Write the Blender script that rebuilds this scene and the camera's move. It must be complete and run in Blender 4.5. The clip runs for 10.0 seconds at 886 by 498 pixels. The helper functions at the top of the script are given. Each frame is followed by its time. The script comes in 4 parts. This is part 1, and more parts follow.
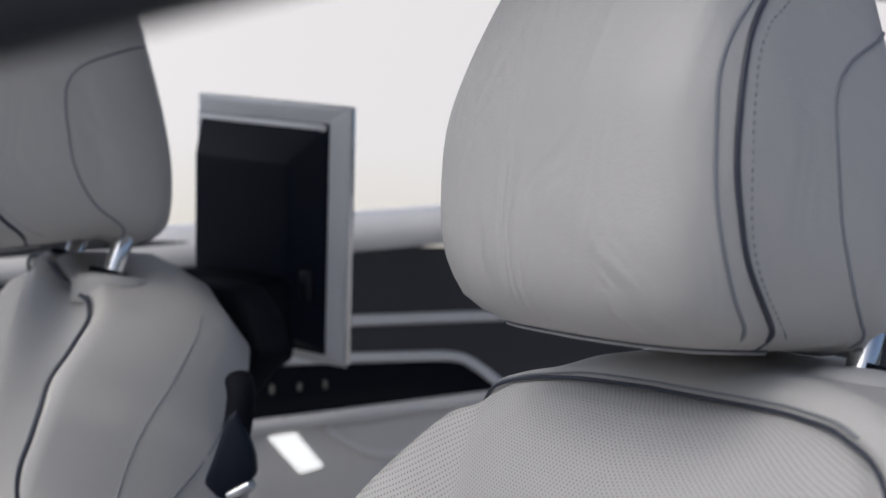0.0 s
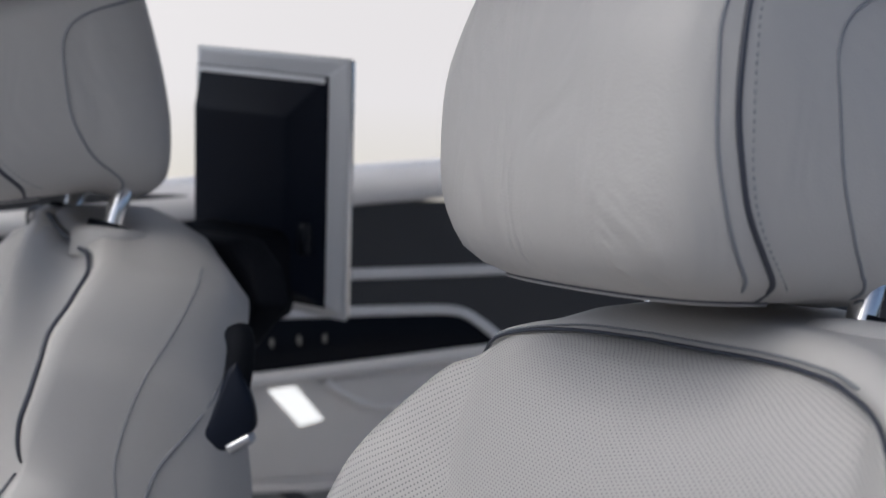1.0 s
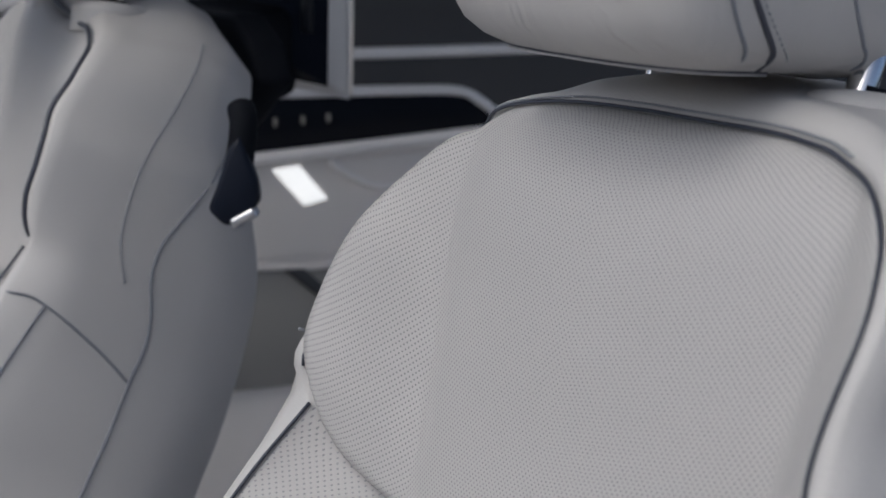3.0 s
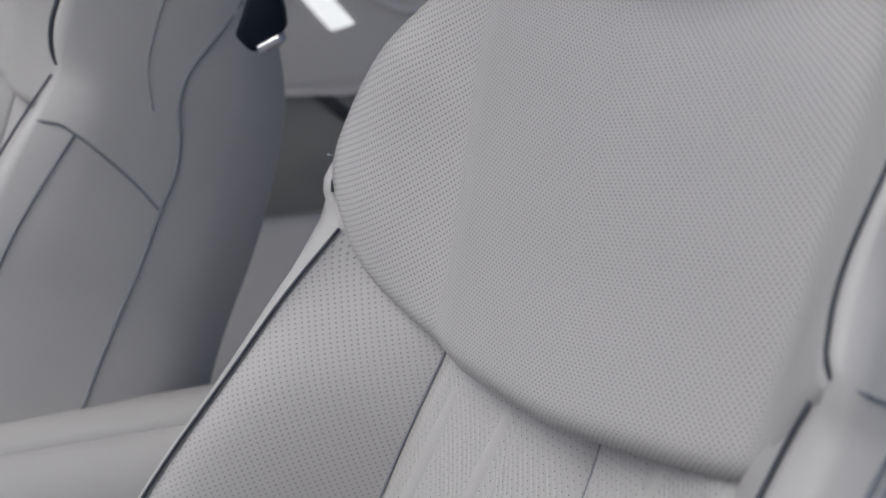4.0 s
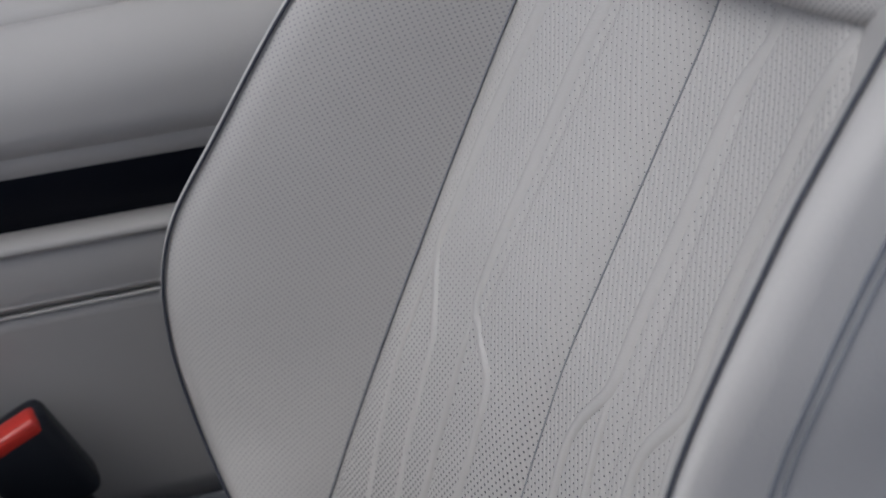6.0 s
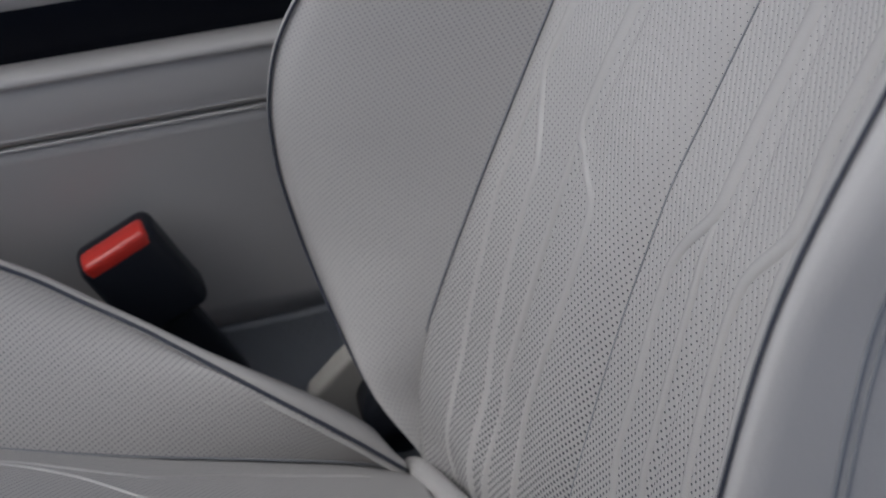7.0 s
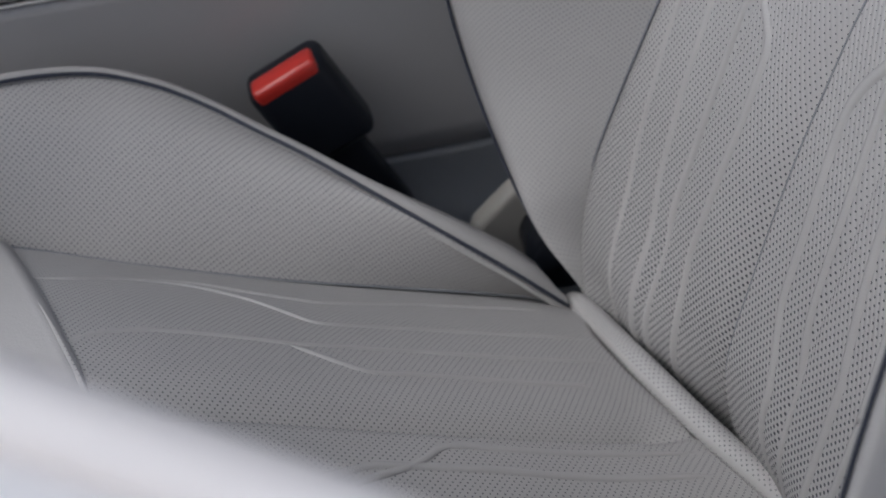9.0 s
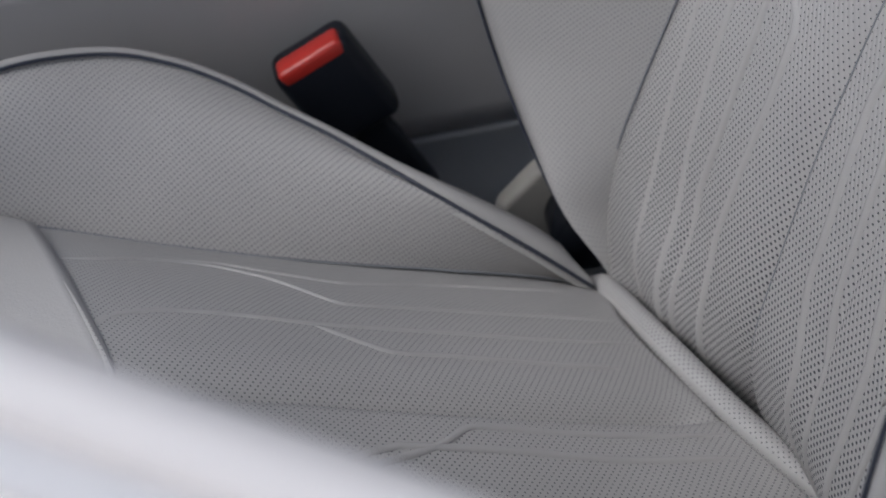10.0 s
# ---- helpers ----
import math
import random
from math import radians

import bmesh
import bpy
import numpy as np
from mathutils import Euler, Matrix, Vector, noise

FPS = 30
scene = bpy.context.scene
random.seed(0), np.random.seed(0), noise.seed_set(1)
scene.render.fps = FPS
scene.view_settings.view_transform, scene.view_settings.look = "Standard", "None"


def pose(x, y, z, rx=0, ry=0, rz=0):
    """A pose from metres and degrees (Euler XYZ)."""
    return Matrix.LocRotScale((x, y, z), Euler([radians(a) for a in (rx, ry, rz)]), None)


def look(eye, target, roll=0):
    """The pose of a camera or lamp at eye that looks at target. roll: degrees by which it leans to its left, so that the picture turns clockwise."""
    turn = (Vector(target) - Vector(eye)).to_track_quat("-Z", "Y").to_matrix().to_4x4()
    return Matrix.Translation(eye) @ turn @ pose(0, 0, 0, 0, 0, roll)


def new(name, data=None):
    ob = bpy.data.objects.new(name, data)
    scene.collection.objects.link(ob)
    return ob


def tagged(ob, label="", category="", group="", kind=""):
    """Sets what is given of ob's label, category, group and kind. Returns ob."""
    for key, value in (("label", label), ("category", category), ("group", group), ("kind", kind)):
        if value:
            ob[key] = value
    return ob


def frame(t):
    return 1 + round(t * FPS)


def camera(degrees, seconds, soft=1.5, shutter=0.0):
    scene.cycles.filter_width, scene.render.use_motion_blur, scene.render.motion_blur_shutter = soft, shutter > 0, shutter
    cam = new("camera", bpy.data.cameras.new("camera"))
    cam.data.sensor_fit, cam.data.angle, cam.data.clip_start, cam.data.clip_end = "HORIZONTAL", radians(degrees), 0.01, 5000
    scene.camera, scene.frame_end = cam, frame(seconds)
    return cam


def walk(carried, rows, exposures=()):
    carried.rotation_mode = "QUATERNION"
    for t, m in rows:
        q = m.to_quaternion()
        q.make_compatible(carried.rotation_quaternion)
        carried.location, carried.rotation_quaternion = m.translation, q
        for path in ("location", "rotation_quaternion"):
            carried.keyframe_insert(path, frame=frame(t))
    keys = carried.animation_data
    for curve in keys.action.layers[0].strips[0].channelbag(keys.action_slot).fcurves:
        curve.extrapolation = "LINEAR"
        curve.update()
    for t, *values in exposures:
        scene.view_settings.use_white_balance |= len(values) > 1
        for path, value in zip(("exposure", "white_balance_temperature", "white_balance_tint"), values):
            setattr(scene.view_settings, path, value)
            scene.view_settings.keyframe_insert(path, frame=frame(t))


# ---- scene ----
cam = camera(32.8, 10.0)
cam.data.dof.use_dof = True
cam.data.dof.focus_distance = 0.70
cam.data.dof.aperture_fstop = 12.0
PATH = [
    (0, (-0.5025, 0.1672, 1.3654), (1.2546, -0.7866, 1.4208), 0.44),
    (0.5, (-0.5018, 0.1665, 1.3653), (1.2554, -0.7879, 1.3979), 0.45),
    (1, (-0.5008, 0.1663, 1.3641), (1.2565, -0.7886, 1.3596), 0.49),
    (1.5, (-0.5000, 0.1664, 1.3624), (1.2564, -0.7888, 1.3116), 0.57),
    (2, (-0.4999, 0.1666, 1.3607), (1.2537, -0.7874, 1.2398), 0.67),
    (2.2, (-0.5006, 0.1666, 1.3601), (1.2513, -0.7864, 1.2092), 0.69),
    (3.3, (-0.5069, 0.1666, 1.3579), (1.2281, -0.7653, 1.0095), 0.59),
    (3.5, (-0.5074, 0.1665, 1.3578), (1.2234, -0.7559, 0.9661), 0.49),
    (4, (-0.5059, 0.1661, 1.3582), (1.2113, -0.7203, 0.8431), 0.02),
    (4.5, (-0.5029, 0.1650, 1.3584), (1.1921, -0.6787, 0.7141), -0.56),
    (5, (-0.5000, 0.1651, 1.3595), (1.1572, -0.6242, 0.5653), -1.29),
    (5.5, (-0.4998, 0.1652, 1.3616), (1.1127, -0.5568, 0.4243), -2.13),
    (5.8, (-0.5008, 0.1646, 1.3635), (1.0801, -0.5016, 0.3354), -2.70),
    (6.2, (-0.5007, 0.1652, 1.3652), (1.0416, -0.4312, 0.2402), -3.31),
    (7.3, (-0.5003, 0.1697, 1.3621), (0.9672, -0.2287, 0.0630), -5.38),
    (7.5, (-0.5001, 0.1704, 1.3617), (0.9570, -0.1942, 0.0411), -5.84),
    (8, (-0.4993, 0.1713, 1.3609), (0.9315, -0.1131, -0.0073), -7.15),
    (8.5, (-0.4990, 0.1713, 1.3604), (0.9179, -0.0574, -0.0324), -8.28),
    (9, (-0.4985, 0.1712, 1.3604), (0.9141, -0.0213, -0.0423), -9.11),
    (9.5, (-0.4981, 0.1708, 1.3599), (0.9088, 0.0021, -0.0515), -9.67),
    (10, (-0.4976, 0.1709, 1.3598), (0.9056, 0.0172, -0.0570), -10.06),
]
walk(cam, [(t, look(eye, target, roll)) for t, eye, target, roll in PATH], exposures=[(0.0, 0.10, 5950, 4), (2.2, 0.04, 5930, 4), (4.5, -0.10, 5870, 4), (5.5, -0.15, 5820, 4), (8.0, -0.30, 5700, 4), (10.0, -0.23, 5700, 4)])

# ---- daylight ----
world = bpy.data.worlds.new("daylight")
scene.world = world
world.use_nodes = True
_n, _l = world.node_tree.nodes, world.node_tree.links
_sky = _n.new("ShaderNodeTexSky")
_sky.sky_type = "NISHITA"
_sky.sun_disc = False
_sky.sun_elevation = radians(54)
_sky.sun_rotation = radians(-12)
_sky.dust_density = 6.0
_sky.air_density = 0.5
_n["Background"].inputs[1].default_value = 0.15
_l.new(_sky.outputs[0], _n["Background"].inputs[0])
sun = new("sun", bpy.data.lights.new("sun", "SUN"))
sun.data.energy = 0.33
sun.data.angle = radians(80)
sun.data.color = (1.0, 0.91, 0.80)
sun.matrix_world = look((-0.08, 1.3, 1.85), (0, 0, 0))


# ---- materials ----
def material(name, color, rough=0.5, metal=0.0, grain=0.0, grain_size=900.0, stain=0.06, perf=None, coat=0.0, line=None, wrinkle=0.0, hole=(0.05, 0.05, 0.06), grade=0.0):
    """A surface with fine grain, slow tone changes and, where asked, punched holes (pitch, radius, row gap) or ribs along a slant of the holes (pitch, depth)."""
    m = bpy.data.materials.new(name)
    m.use_nodes = True
    nt = m.node_tree
    nd, lk = nt.nodes, nt.links
    bs = nd["Principled BSDF"]
    bs.inputs["Roughness"].default_value = rough
    bs.inputs["Metallic"].default_value = metal
    bs.inputs["Coat Weight"].default_value = coat
    tc = nd.new("ShaderNodeTexCoord")
    slow = nd.new("ShaderNodeTexNoise")
    slow.inputs["Scale"].default_value = 9.0
    slow.inputs["Detail"].default_value = 4.0
    lk.new(tc.outputs["Object"], slow.inputs["Vector"])
    ramp = nd.new("ShaderNodeMix")
    ramp.data_type = "RGBA"
    a = [c * (1 - stain) for c in color] + [1]
    b = [min(1, c * (1 + stain)) for c in color] + [1]
    ramp.inputs[6].default_value, ramp.inputs[7].default_value = a, b
    lk.new(slow.outputs["Fac"], ramp.inputs[0])
    out_color = ramp.outputs[2]
    height = None

    def calc(op, x, y=None, z=None):
        n = nd.new("ShaderNodeMath")
        n.operation = op
        for i, val in enumerate((x, y, z)):
            if val is None:
                continue
            if isinstance(val, (int, float)):
                n.inputs[i].default_value = val
            else:
                lk.new(val, n.inputs[i])
        return n.outputs[0]

    if grain:
        fine = nd.new("ShaderNodeTexVoronoi")
        fine.inputs["Scale"].default_value = grain_size
        lk.new(tc.outputs["Object"], fine.inputs["Vector"])
        mid = nd.new("ShaderNodeTexNoise")
        mid.inputs["Scale"].default_value = grain_size * 0.25
        lk.new(tc.outputs["Object"], mid.inputs["Vector"])
        height = calc("ADD", calc("MULTIPLY", fine.outputs["Distance"], 0.6 * grain), calc("MULTIPLY", mid.outputs["Fac"], 0.6 * grain))
        rv = calc("MULTIPLY_ADD", slow.outputs["Fac"], 0.16, rough - 0.08)
        lk.new(rv, bs.inputs["Roughness"])
    if wrinkle:
        wv = nd.new("ShaderNodeTexNoise")
        wv.inputs["Scale"].default_value = 16.0
        wv.inputs["Detail"].default_value = 2.0
        wv.inputs["Distortion"].default_value = 2.0
        mp = nd.new("ShaderNodeMapping")
        mp.inputs["Scale"].default_value = (1.7, 0.6, 1.0)
        mp.inputs["Rotation"].default_value = (0, 0, radians(-28))
        lk.new(tc.outputs["Object"], mp.inputs["Vector"])
        lk.new(mp.outputs[0], wv.inputs["Vector"])
        wr = calc("MULTIPLY", wv.outputs["Fac"], wrinkle)
        height = wr if height is None else calc("ADD", height, wr)
    if perf or line:
        sep = nd.new("ShaderNodeSeparateXYZ")
        lk.new(tc.outputs["UV"], sep.inputs[0])
    if perf:
        pitch, radius, gap = perf
        row = calc("DIVIDE", sep.outputs[1], gap)
        ri = calc("FLOOR", row)
        shift = calc("MULTIPLY", calc("MODULO", calc("ADD", ri, 1000.0), 2.0), 0.5)
        px = calc("SUBTRACT", calc("FRACT", calc("ADD", calc("DIVIDE", sep.outputs[0], pitch), calc("ADD", shift, 100.0))), 0.5)
        py = calc("MULTIPLY", calc("SUBTRACT", calc("FRACT", calc("ADD", row, 1000.0)), 0.5), gap / pitch)
        dist = calc("SQRT", calc("ADD", calc("MULTIPLY", px, px), calc("MULTIPLY", py, py)))
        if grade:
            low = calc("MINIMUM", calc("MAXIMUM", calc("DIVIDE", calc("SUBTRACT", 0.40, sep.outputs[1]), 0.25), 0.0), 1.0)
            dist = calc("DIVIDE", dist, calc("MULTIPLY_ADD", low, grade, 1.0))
        edge = nd.new("ShaderNodeMapRange")
        edge.interpolation_type = "SMOOTHSTEP"
        edge.inputs["From Min"].default_value = radius / pitch * 0.7
        edge.inputs["From Max"].default_value = radius / pitch * 1.25
        lk.new(dist, edge.inputs["Value"])
        mx = nd.new("ShaderNodeMix")
        mx.data_type = "RGBA"
        mx.inputs[6].default_value = (*hole, 1)
        lk.new(out_color, mx.inputs[7])
        lk.new(edge.outputs[0], mx.inputs[0])
        out_color = mx.outputs[2]
        hp = calc("MULTIPLY", edge.outputs[0], 0.8)
        height = hp if height is None else calc("ADD", height, hp)
    if line:
        pitch, depth = line
        slant = calc("SUBTRACT", calc("MULTIPLY", sep.outputs[0], 0.866), calc("MULTIPLY", sep.outputs[1], 0.5))
        sw = calc("COSINE", calc("SUBTRACT", calc("MULTIPLY", slant, 2 * math.pi / pitch), 0.5 * math.pi))
        height_l = calc("MULTIPLY", sw, -depth)
        height = height_l if height is None else calc("ADD", height, height_l)
    lk.new(out_color, bs.inputs["Base Color"])
    if height is not None:
        bump = nd.new("ShaderNodeBump")
        bump.inputs["Strength"].default_value = 0.5
        bump.inputs["Distance"].default_value = 0.0012
        lk.new(height, bump.inputs["Height"])
        lk.new(bump.outputs[0], bs.inputs["Normal"])
    return m


def glowing(name, color, strength):
    m = bpy.data.materials.new(name)
    m.use_nodes = True
    bs = m.node_tree.nodes["Principled BSDF"]
    bs.inputs["Base Color"].default_value = (*color, 1)
    bs.inputs["Emission Color"].default_value = (*color, 1)
    bs.inputs["Emission Strength"].default_value = strength
    return m


GREY = (0.43, 0.42, 0.41)
LEATHER = material("smooth_leather", GREY, 0.5, grain=0.25, grain_size=900)
LEATHER_SOFT = material("soft_wrinkled_leather", GREY, 0.48, grain=0.25, grain_size=900, wrinkle=4.5)
LEATHER_HOLES = material("perforated_leather", GREY, 0.5, grain=0.2, perf=(0.0031, 0.00044, 0.00155), hole=(0.19, 0.19, 0.20))
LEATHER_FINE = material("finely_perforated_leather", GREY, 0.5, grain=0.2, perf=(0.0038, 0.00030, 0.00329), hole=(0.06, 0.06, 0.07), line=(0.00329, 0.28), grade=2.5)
LEATHER_CUSHION = material("perforated_cushion_leather", GREY, 0.5, grain=0.2, perf=(0.0040, 0.00050, 0.0020), hole=(0.13, 0.13, 0.14))
LEATHER_BOLSTER = material("bolster_leather", GREY, 0.5, grain=0.2, perf=(0.0042, 0.00056, 0.0021), hole=(0.11, 0.11, 0.125))
LEATHER_SIDE = material("backrest_side_leather", GREY, 0.5, grain=0.2, perf=(0.0042, 0.00056, 0.0021), hole=(0.28, 0.28, 0.29))
LEATHER_SHELL = material("shell_leather", GREY, 0.5, grain=0.25, grain_size=900)
LEATHER_CONSOLE = material("console_leather", GREY, 0.5, grain=0.25, grain_size=900)
PIPE = material("dark_piping", (0.035, 0.04, 0.058), 0.45, grain=0.2)
STITCH = material("pale_grey_stitch", (0.24, 0.25, 0.27), 0.7)
THREAD = material("grey_thread", (0.19, 0.20, 0.225), 0.7)
BLACK = material("black_plastic", (0.012, 0.014, 0.02), 0.38, grain=0.15, grain_size=1500)
MATTE = material("matte_black_plastic", (0.006, 0.007, 0.010), 0.75, grain=0.2, grain_size=900)
GLOSS = material("black_gloss_trim", (0.005, 0.006, 0.010), 0.28)
NAVY = material("dark_navy_plastic", (0.007, 0.010, 0.019), 0.42, grain=0.15, grain_size=1500)
for dull, level in ((MATTE, 0.08), (BLACK, 0.3), (GLOSS, 0.1), (NAVY, 0.15)):
    dull.node_tree.nodes["Principled BSDF"].inputs["Specular IOR Level"].default_value = level
RED = material("red_plastic", (0.45, 0.028, 0.02), 0.35, coat=0.3)
CHROME = material("chrome", (0.85, 0.84, 0.83), 0.18, metal=1.0, stain=0.02)
SATIN = material("satin_metal", (0.62, 0.62, 0.63), 0.3, metal=1.0, stain=0.03)
SILVER = material("silver_paint", (0.80, 0.80, 0.81), 0.32, metal=0.2)
PALE = material("pale_satin_trim", (0.92, 0.89, 0.86), 0.25, stain=0.03)
PLASTIC = material("grey_plastic", (0.29, 0.28, 0.26), 0.5, grain=0.3, grain_size=700)
CHARCOAL = material("charcoal_trim", (0.045, 0.046, 0.05), 0.55, grain=0.3, grain_size=700)
CARPET = material("grey_carpet", (0.36, 0.37, 0.38), 0.95, grain=1.2, grain_size=400)
HEADLINER = material("pale_headliner", (0.46, 0.47, 0.50), 0.9, grain=0.8, grain_size=500)
WHITE = material("white_paint", (0.95, 0.90, 0.86), 0.3, coat=0.4, stain=0.02)
SILL = material("satin_white_sill", (0.86, 0.84, 0.83), 0.2, coat=0.6, stain=0.03)
FLOOR = material("grey_concrete", (0.40, 0.40, 0.40), 0.85, grain=0.6, grain_size=40)
BEIGE = material("beige_trim", (0.80, 0.76, 0.72), 0.6, grain=0.3, grain_size=700)


# ---- building helpers ----
def smooth(x):
    x = min(1.0, max(0.0, x))
    return x * x * (3 - 2 * x)


def spline(keys):
    """A smooth function through (x, y) keys in order of x."""
    xs = np.array([k[0] for k in keys], float)
    ys = np.array([k[1] for k in keys], float)
    d = np.diff(ys) / np.diff(xs)
    m = np.concatenate([[d[0]], (d[:-1] + d[1:]) / 2, [d[-1]]])
    for i in range(1, len(m) - 1):
        if d[i - 1] * d[i] <= 0:
            m[i] = 0

    def f(x):
        x = min(max(x, xs[0]), xs[-1])
        i = int(min(max(np.searchsorted(xs, x) - 1, 0), len(xs) - 2))
        h = xs[i + 1] - xs[i]
        s = (x - xs[i]) / h
        return float((2 * s**3 - 3 * s**2 + 1) * ys[i] + (s**3 - 2 * s**2 + s) * h * m[i] + (3 * s**2 - 2 * s**3) * ys[i + 1] + (s**3 - s**2) * h * m[i + 1])

    return f


def trace(points, count):
    """Evenly spaced points on a smooth curve through the given ones."""
    p = [Vector(q) for q in points]
    dense = []
    for i in range(len(p) - 1):
        a = p[i - 1] if i else 2 * p[0] - p[1]
        b, c = p[i], p[i + 1]
        d = p[i + 2] if i + 2 < len(p) else 2 * p[-1] - p[-2]
        for k in range(16):
            s = k / 16
            dense.append(0.5 * (2 * b + (c - a) * s + (2 * a - 5 * b + 4 * c - d) * s**2 + (3 * b - a - 3 * c + d) * s**3))
    dense.append(p[-1])
    run = [0.0]
    for a, b in zip(dense, dense[1:]):
        run.append(run[-1] + (b - a).length)
    out = []
    for k in range(count):
        x = run[-1] * k / (count - 1)
        i = min(int(np.searchsorted(run, x)), len(run) - 1)
        i = max(i, 1)
        h = run[i] - run[i - 1]
        out.append(dense[i - 1].lerp(dense[i], (x - run[i - 1]) / h if h > 0 else 0))
    return out


def part(name, bm, mat, parent=None, label="", m=None):
    me = bpy.data.meshes.new(name)
    bmesh.ops.recalc_face_normals(bm, faces=bm.faces)
    for f in bm.faces:
        f.smooth = True
    bm.to_mesh(me)
    bm.free()
    me.materials.append(mat)
    ob = new(name, me)
    if m is not None:
        ob.matrix_basis = m
    if parent is not None:
        ob.parent = parent
    if label:
        ob["label"] = label
    return ob


def grid(rows, close=False, bm=None):
    """A mesh from rows of points; close: each row is a ring."""
    bm = bm or bmesh.new()
    vs = [[bm.verts.new(p) for p in row] for row in rows]
    n = len(rows[0])
    flat = bm.loops.layers.uv.verify()
    mid = n // 2
    down, over = [0.0], []
    for a, b in zip(rows, rows[1:]):
        down.append(down[-1] + (Vector(b[mid]) - Vector(a[mid])).length)
    for row in rows:
        run = [0.0]
        for a, b in zip(row, row[1:]):
            run.append(run[-1] + (Vector(b) - Vector(a)).length)
        over.append([x - run[mid] for x in run] + [run[-1] - run[mid]])
    for j in range(len(rows) - 1):
        a, b = vs[j], vs[j + 1]
        for k in range(n if close else n - 1):
            f = bm.faces.new((a[k], a[(k + 1) % n], b[(k + 1) % n], b[k]))
            for lp, (r, c) in zip(f.loops, ((j, k), (j, k + 1), (j + 1, k + 1), (j + 1, k))):
                lp[flat].uv = (over[r][c], down[r])
    return bm


def pad(rows, depth, away=(0, 0, -1)):
    """A padded panel: the rows are its face, and it is depth thick."""
    back = Vector(away) * depth
    bm = grid(rows)
    low = [[Vector(p) + back for p in row] for row in rows]
    grid([list(r) for r in low], bm=bm)
    rim = list(rows[0]) + [r[-1] for r in rows[1:]] + list(rows[-1])[-2::-1] + [r[0] for r in rows[-2:0:-1]]
    grid([rim, [Vector(p) + back for p in rim]], close=True, bm=bm)
    bmesh.ops.remove_doubles(bm, verts=bm.verts, dist=1e-6)
    return bm


def tube(points, radius, sides=8, bm=None, flat=1.0, taper=False):
    """A round bead along points."""
    bm = bm or bmesh.new()
    rings = []
    for i, p in enumerate(points):
        d = (points[min(i + 1, len(points) - 1)] - points[max(i - 1, 0)]).normalized()
        a = d.cross(Vector((0.13, 0.21, 1.0))).normalized()
        b = d.cross(a)
        r = radius * (smooth(min(i, len(points) - 1 - i) / 4 + 0.05) if taper else 1.0)
        rings.append([p + r * (math.cos(2 * math.pi * k / sides) * a + flat * math.sin(2 * math.pi * k / sides) * b) for k in range(sides)])
    grid(rings, close=True, bm=bm)
    for ring, q in ((rings[0], points[0]), (rings[-1], points[-1])):
        c = bm.verts.new(q)
        vs = [bm.verts.new(x) for x in ring]
        for k in range(sides):
            bm.faces.new((c, vs[k], vs[(k + 1) % sides]))
    bmesh.ops.remove_doubles(bm, verts=bm.verts, dist=1e-7)
    return bm


def block(size, at=(0, 0, 0), bevel=0.004, segments=3, bm=None, turn=None):
    """A box with rounded edges."""
    own = bmesh.new()
    bmesh.ops.create_cube(own, size=1.0)
    bmesh.ops.scale(own, vec=Vector(size), verts=own.verts)
    if bevel:
        bmesh.ops.bevel(own, geom=list(own.edges), offset=bevel, segments=segments, profile=0.5, affect="EDGES")
    mat = Matrix.Translation(at) @ (turn or Matrix())
    bmesh.ops.transform(own, matrix=mat, verts=own.verts)
    if bm is None:
        return own
    me = bpy.data.meshes.new("temp")
    own.to_mesh(me)
    own.free()
    bm.from_mesh(me)
    bpy.data.meshes.remove(me)
    return bm


def outline_slab(pts, depth, axis_m, bevel=0.003):
    """A flat plate of the given 2D outline, depth thick, in the plane of axis_m."""
    bm = bmesh.new()
    f = bm.faces.new([bm.verts.new((x, y, 0)) for x, y in pts])
    r = bmesh.ops.extrude_face_region(bm, geom=[f])
    bmesh.ops.translate(bm, vec=(0, 0, depth), verts=[v for v in r["geom"] if isinstance(v, bmesh.types.BMVert)])
    if bevel:
        bmesh.ops.bevel(bm, geom=[e for e in bm.edges], offset=bevel, segments=2, profile=0.5, affect="EDGES", clamp_overlap=True)
    bmesh.ops.transform(bm, matrix=axis_m, verts=bm.verts)
    return bm


# ---- seat ----
RECLINE, RISE = radians(18.2), radians(20)
BACK_M = Matrix(((1, 0, 0, 0), (0, -math.sin(RECLINE), math.cos(RECLINE), 0), (0, math.cos(RECLINE), math.sin(RECLINE), 0.62), (0, 0, 0, 1)))
CUSH_M = Matrix(((1, 0, 0, 0), (0, math.cos(RISE), -math.sin(RISE), 0), (0, math.sin(RISE), math.cos(RISE), 0.62), (0, 0, 0, 1)))

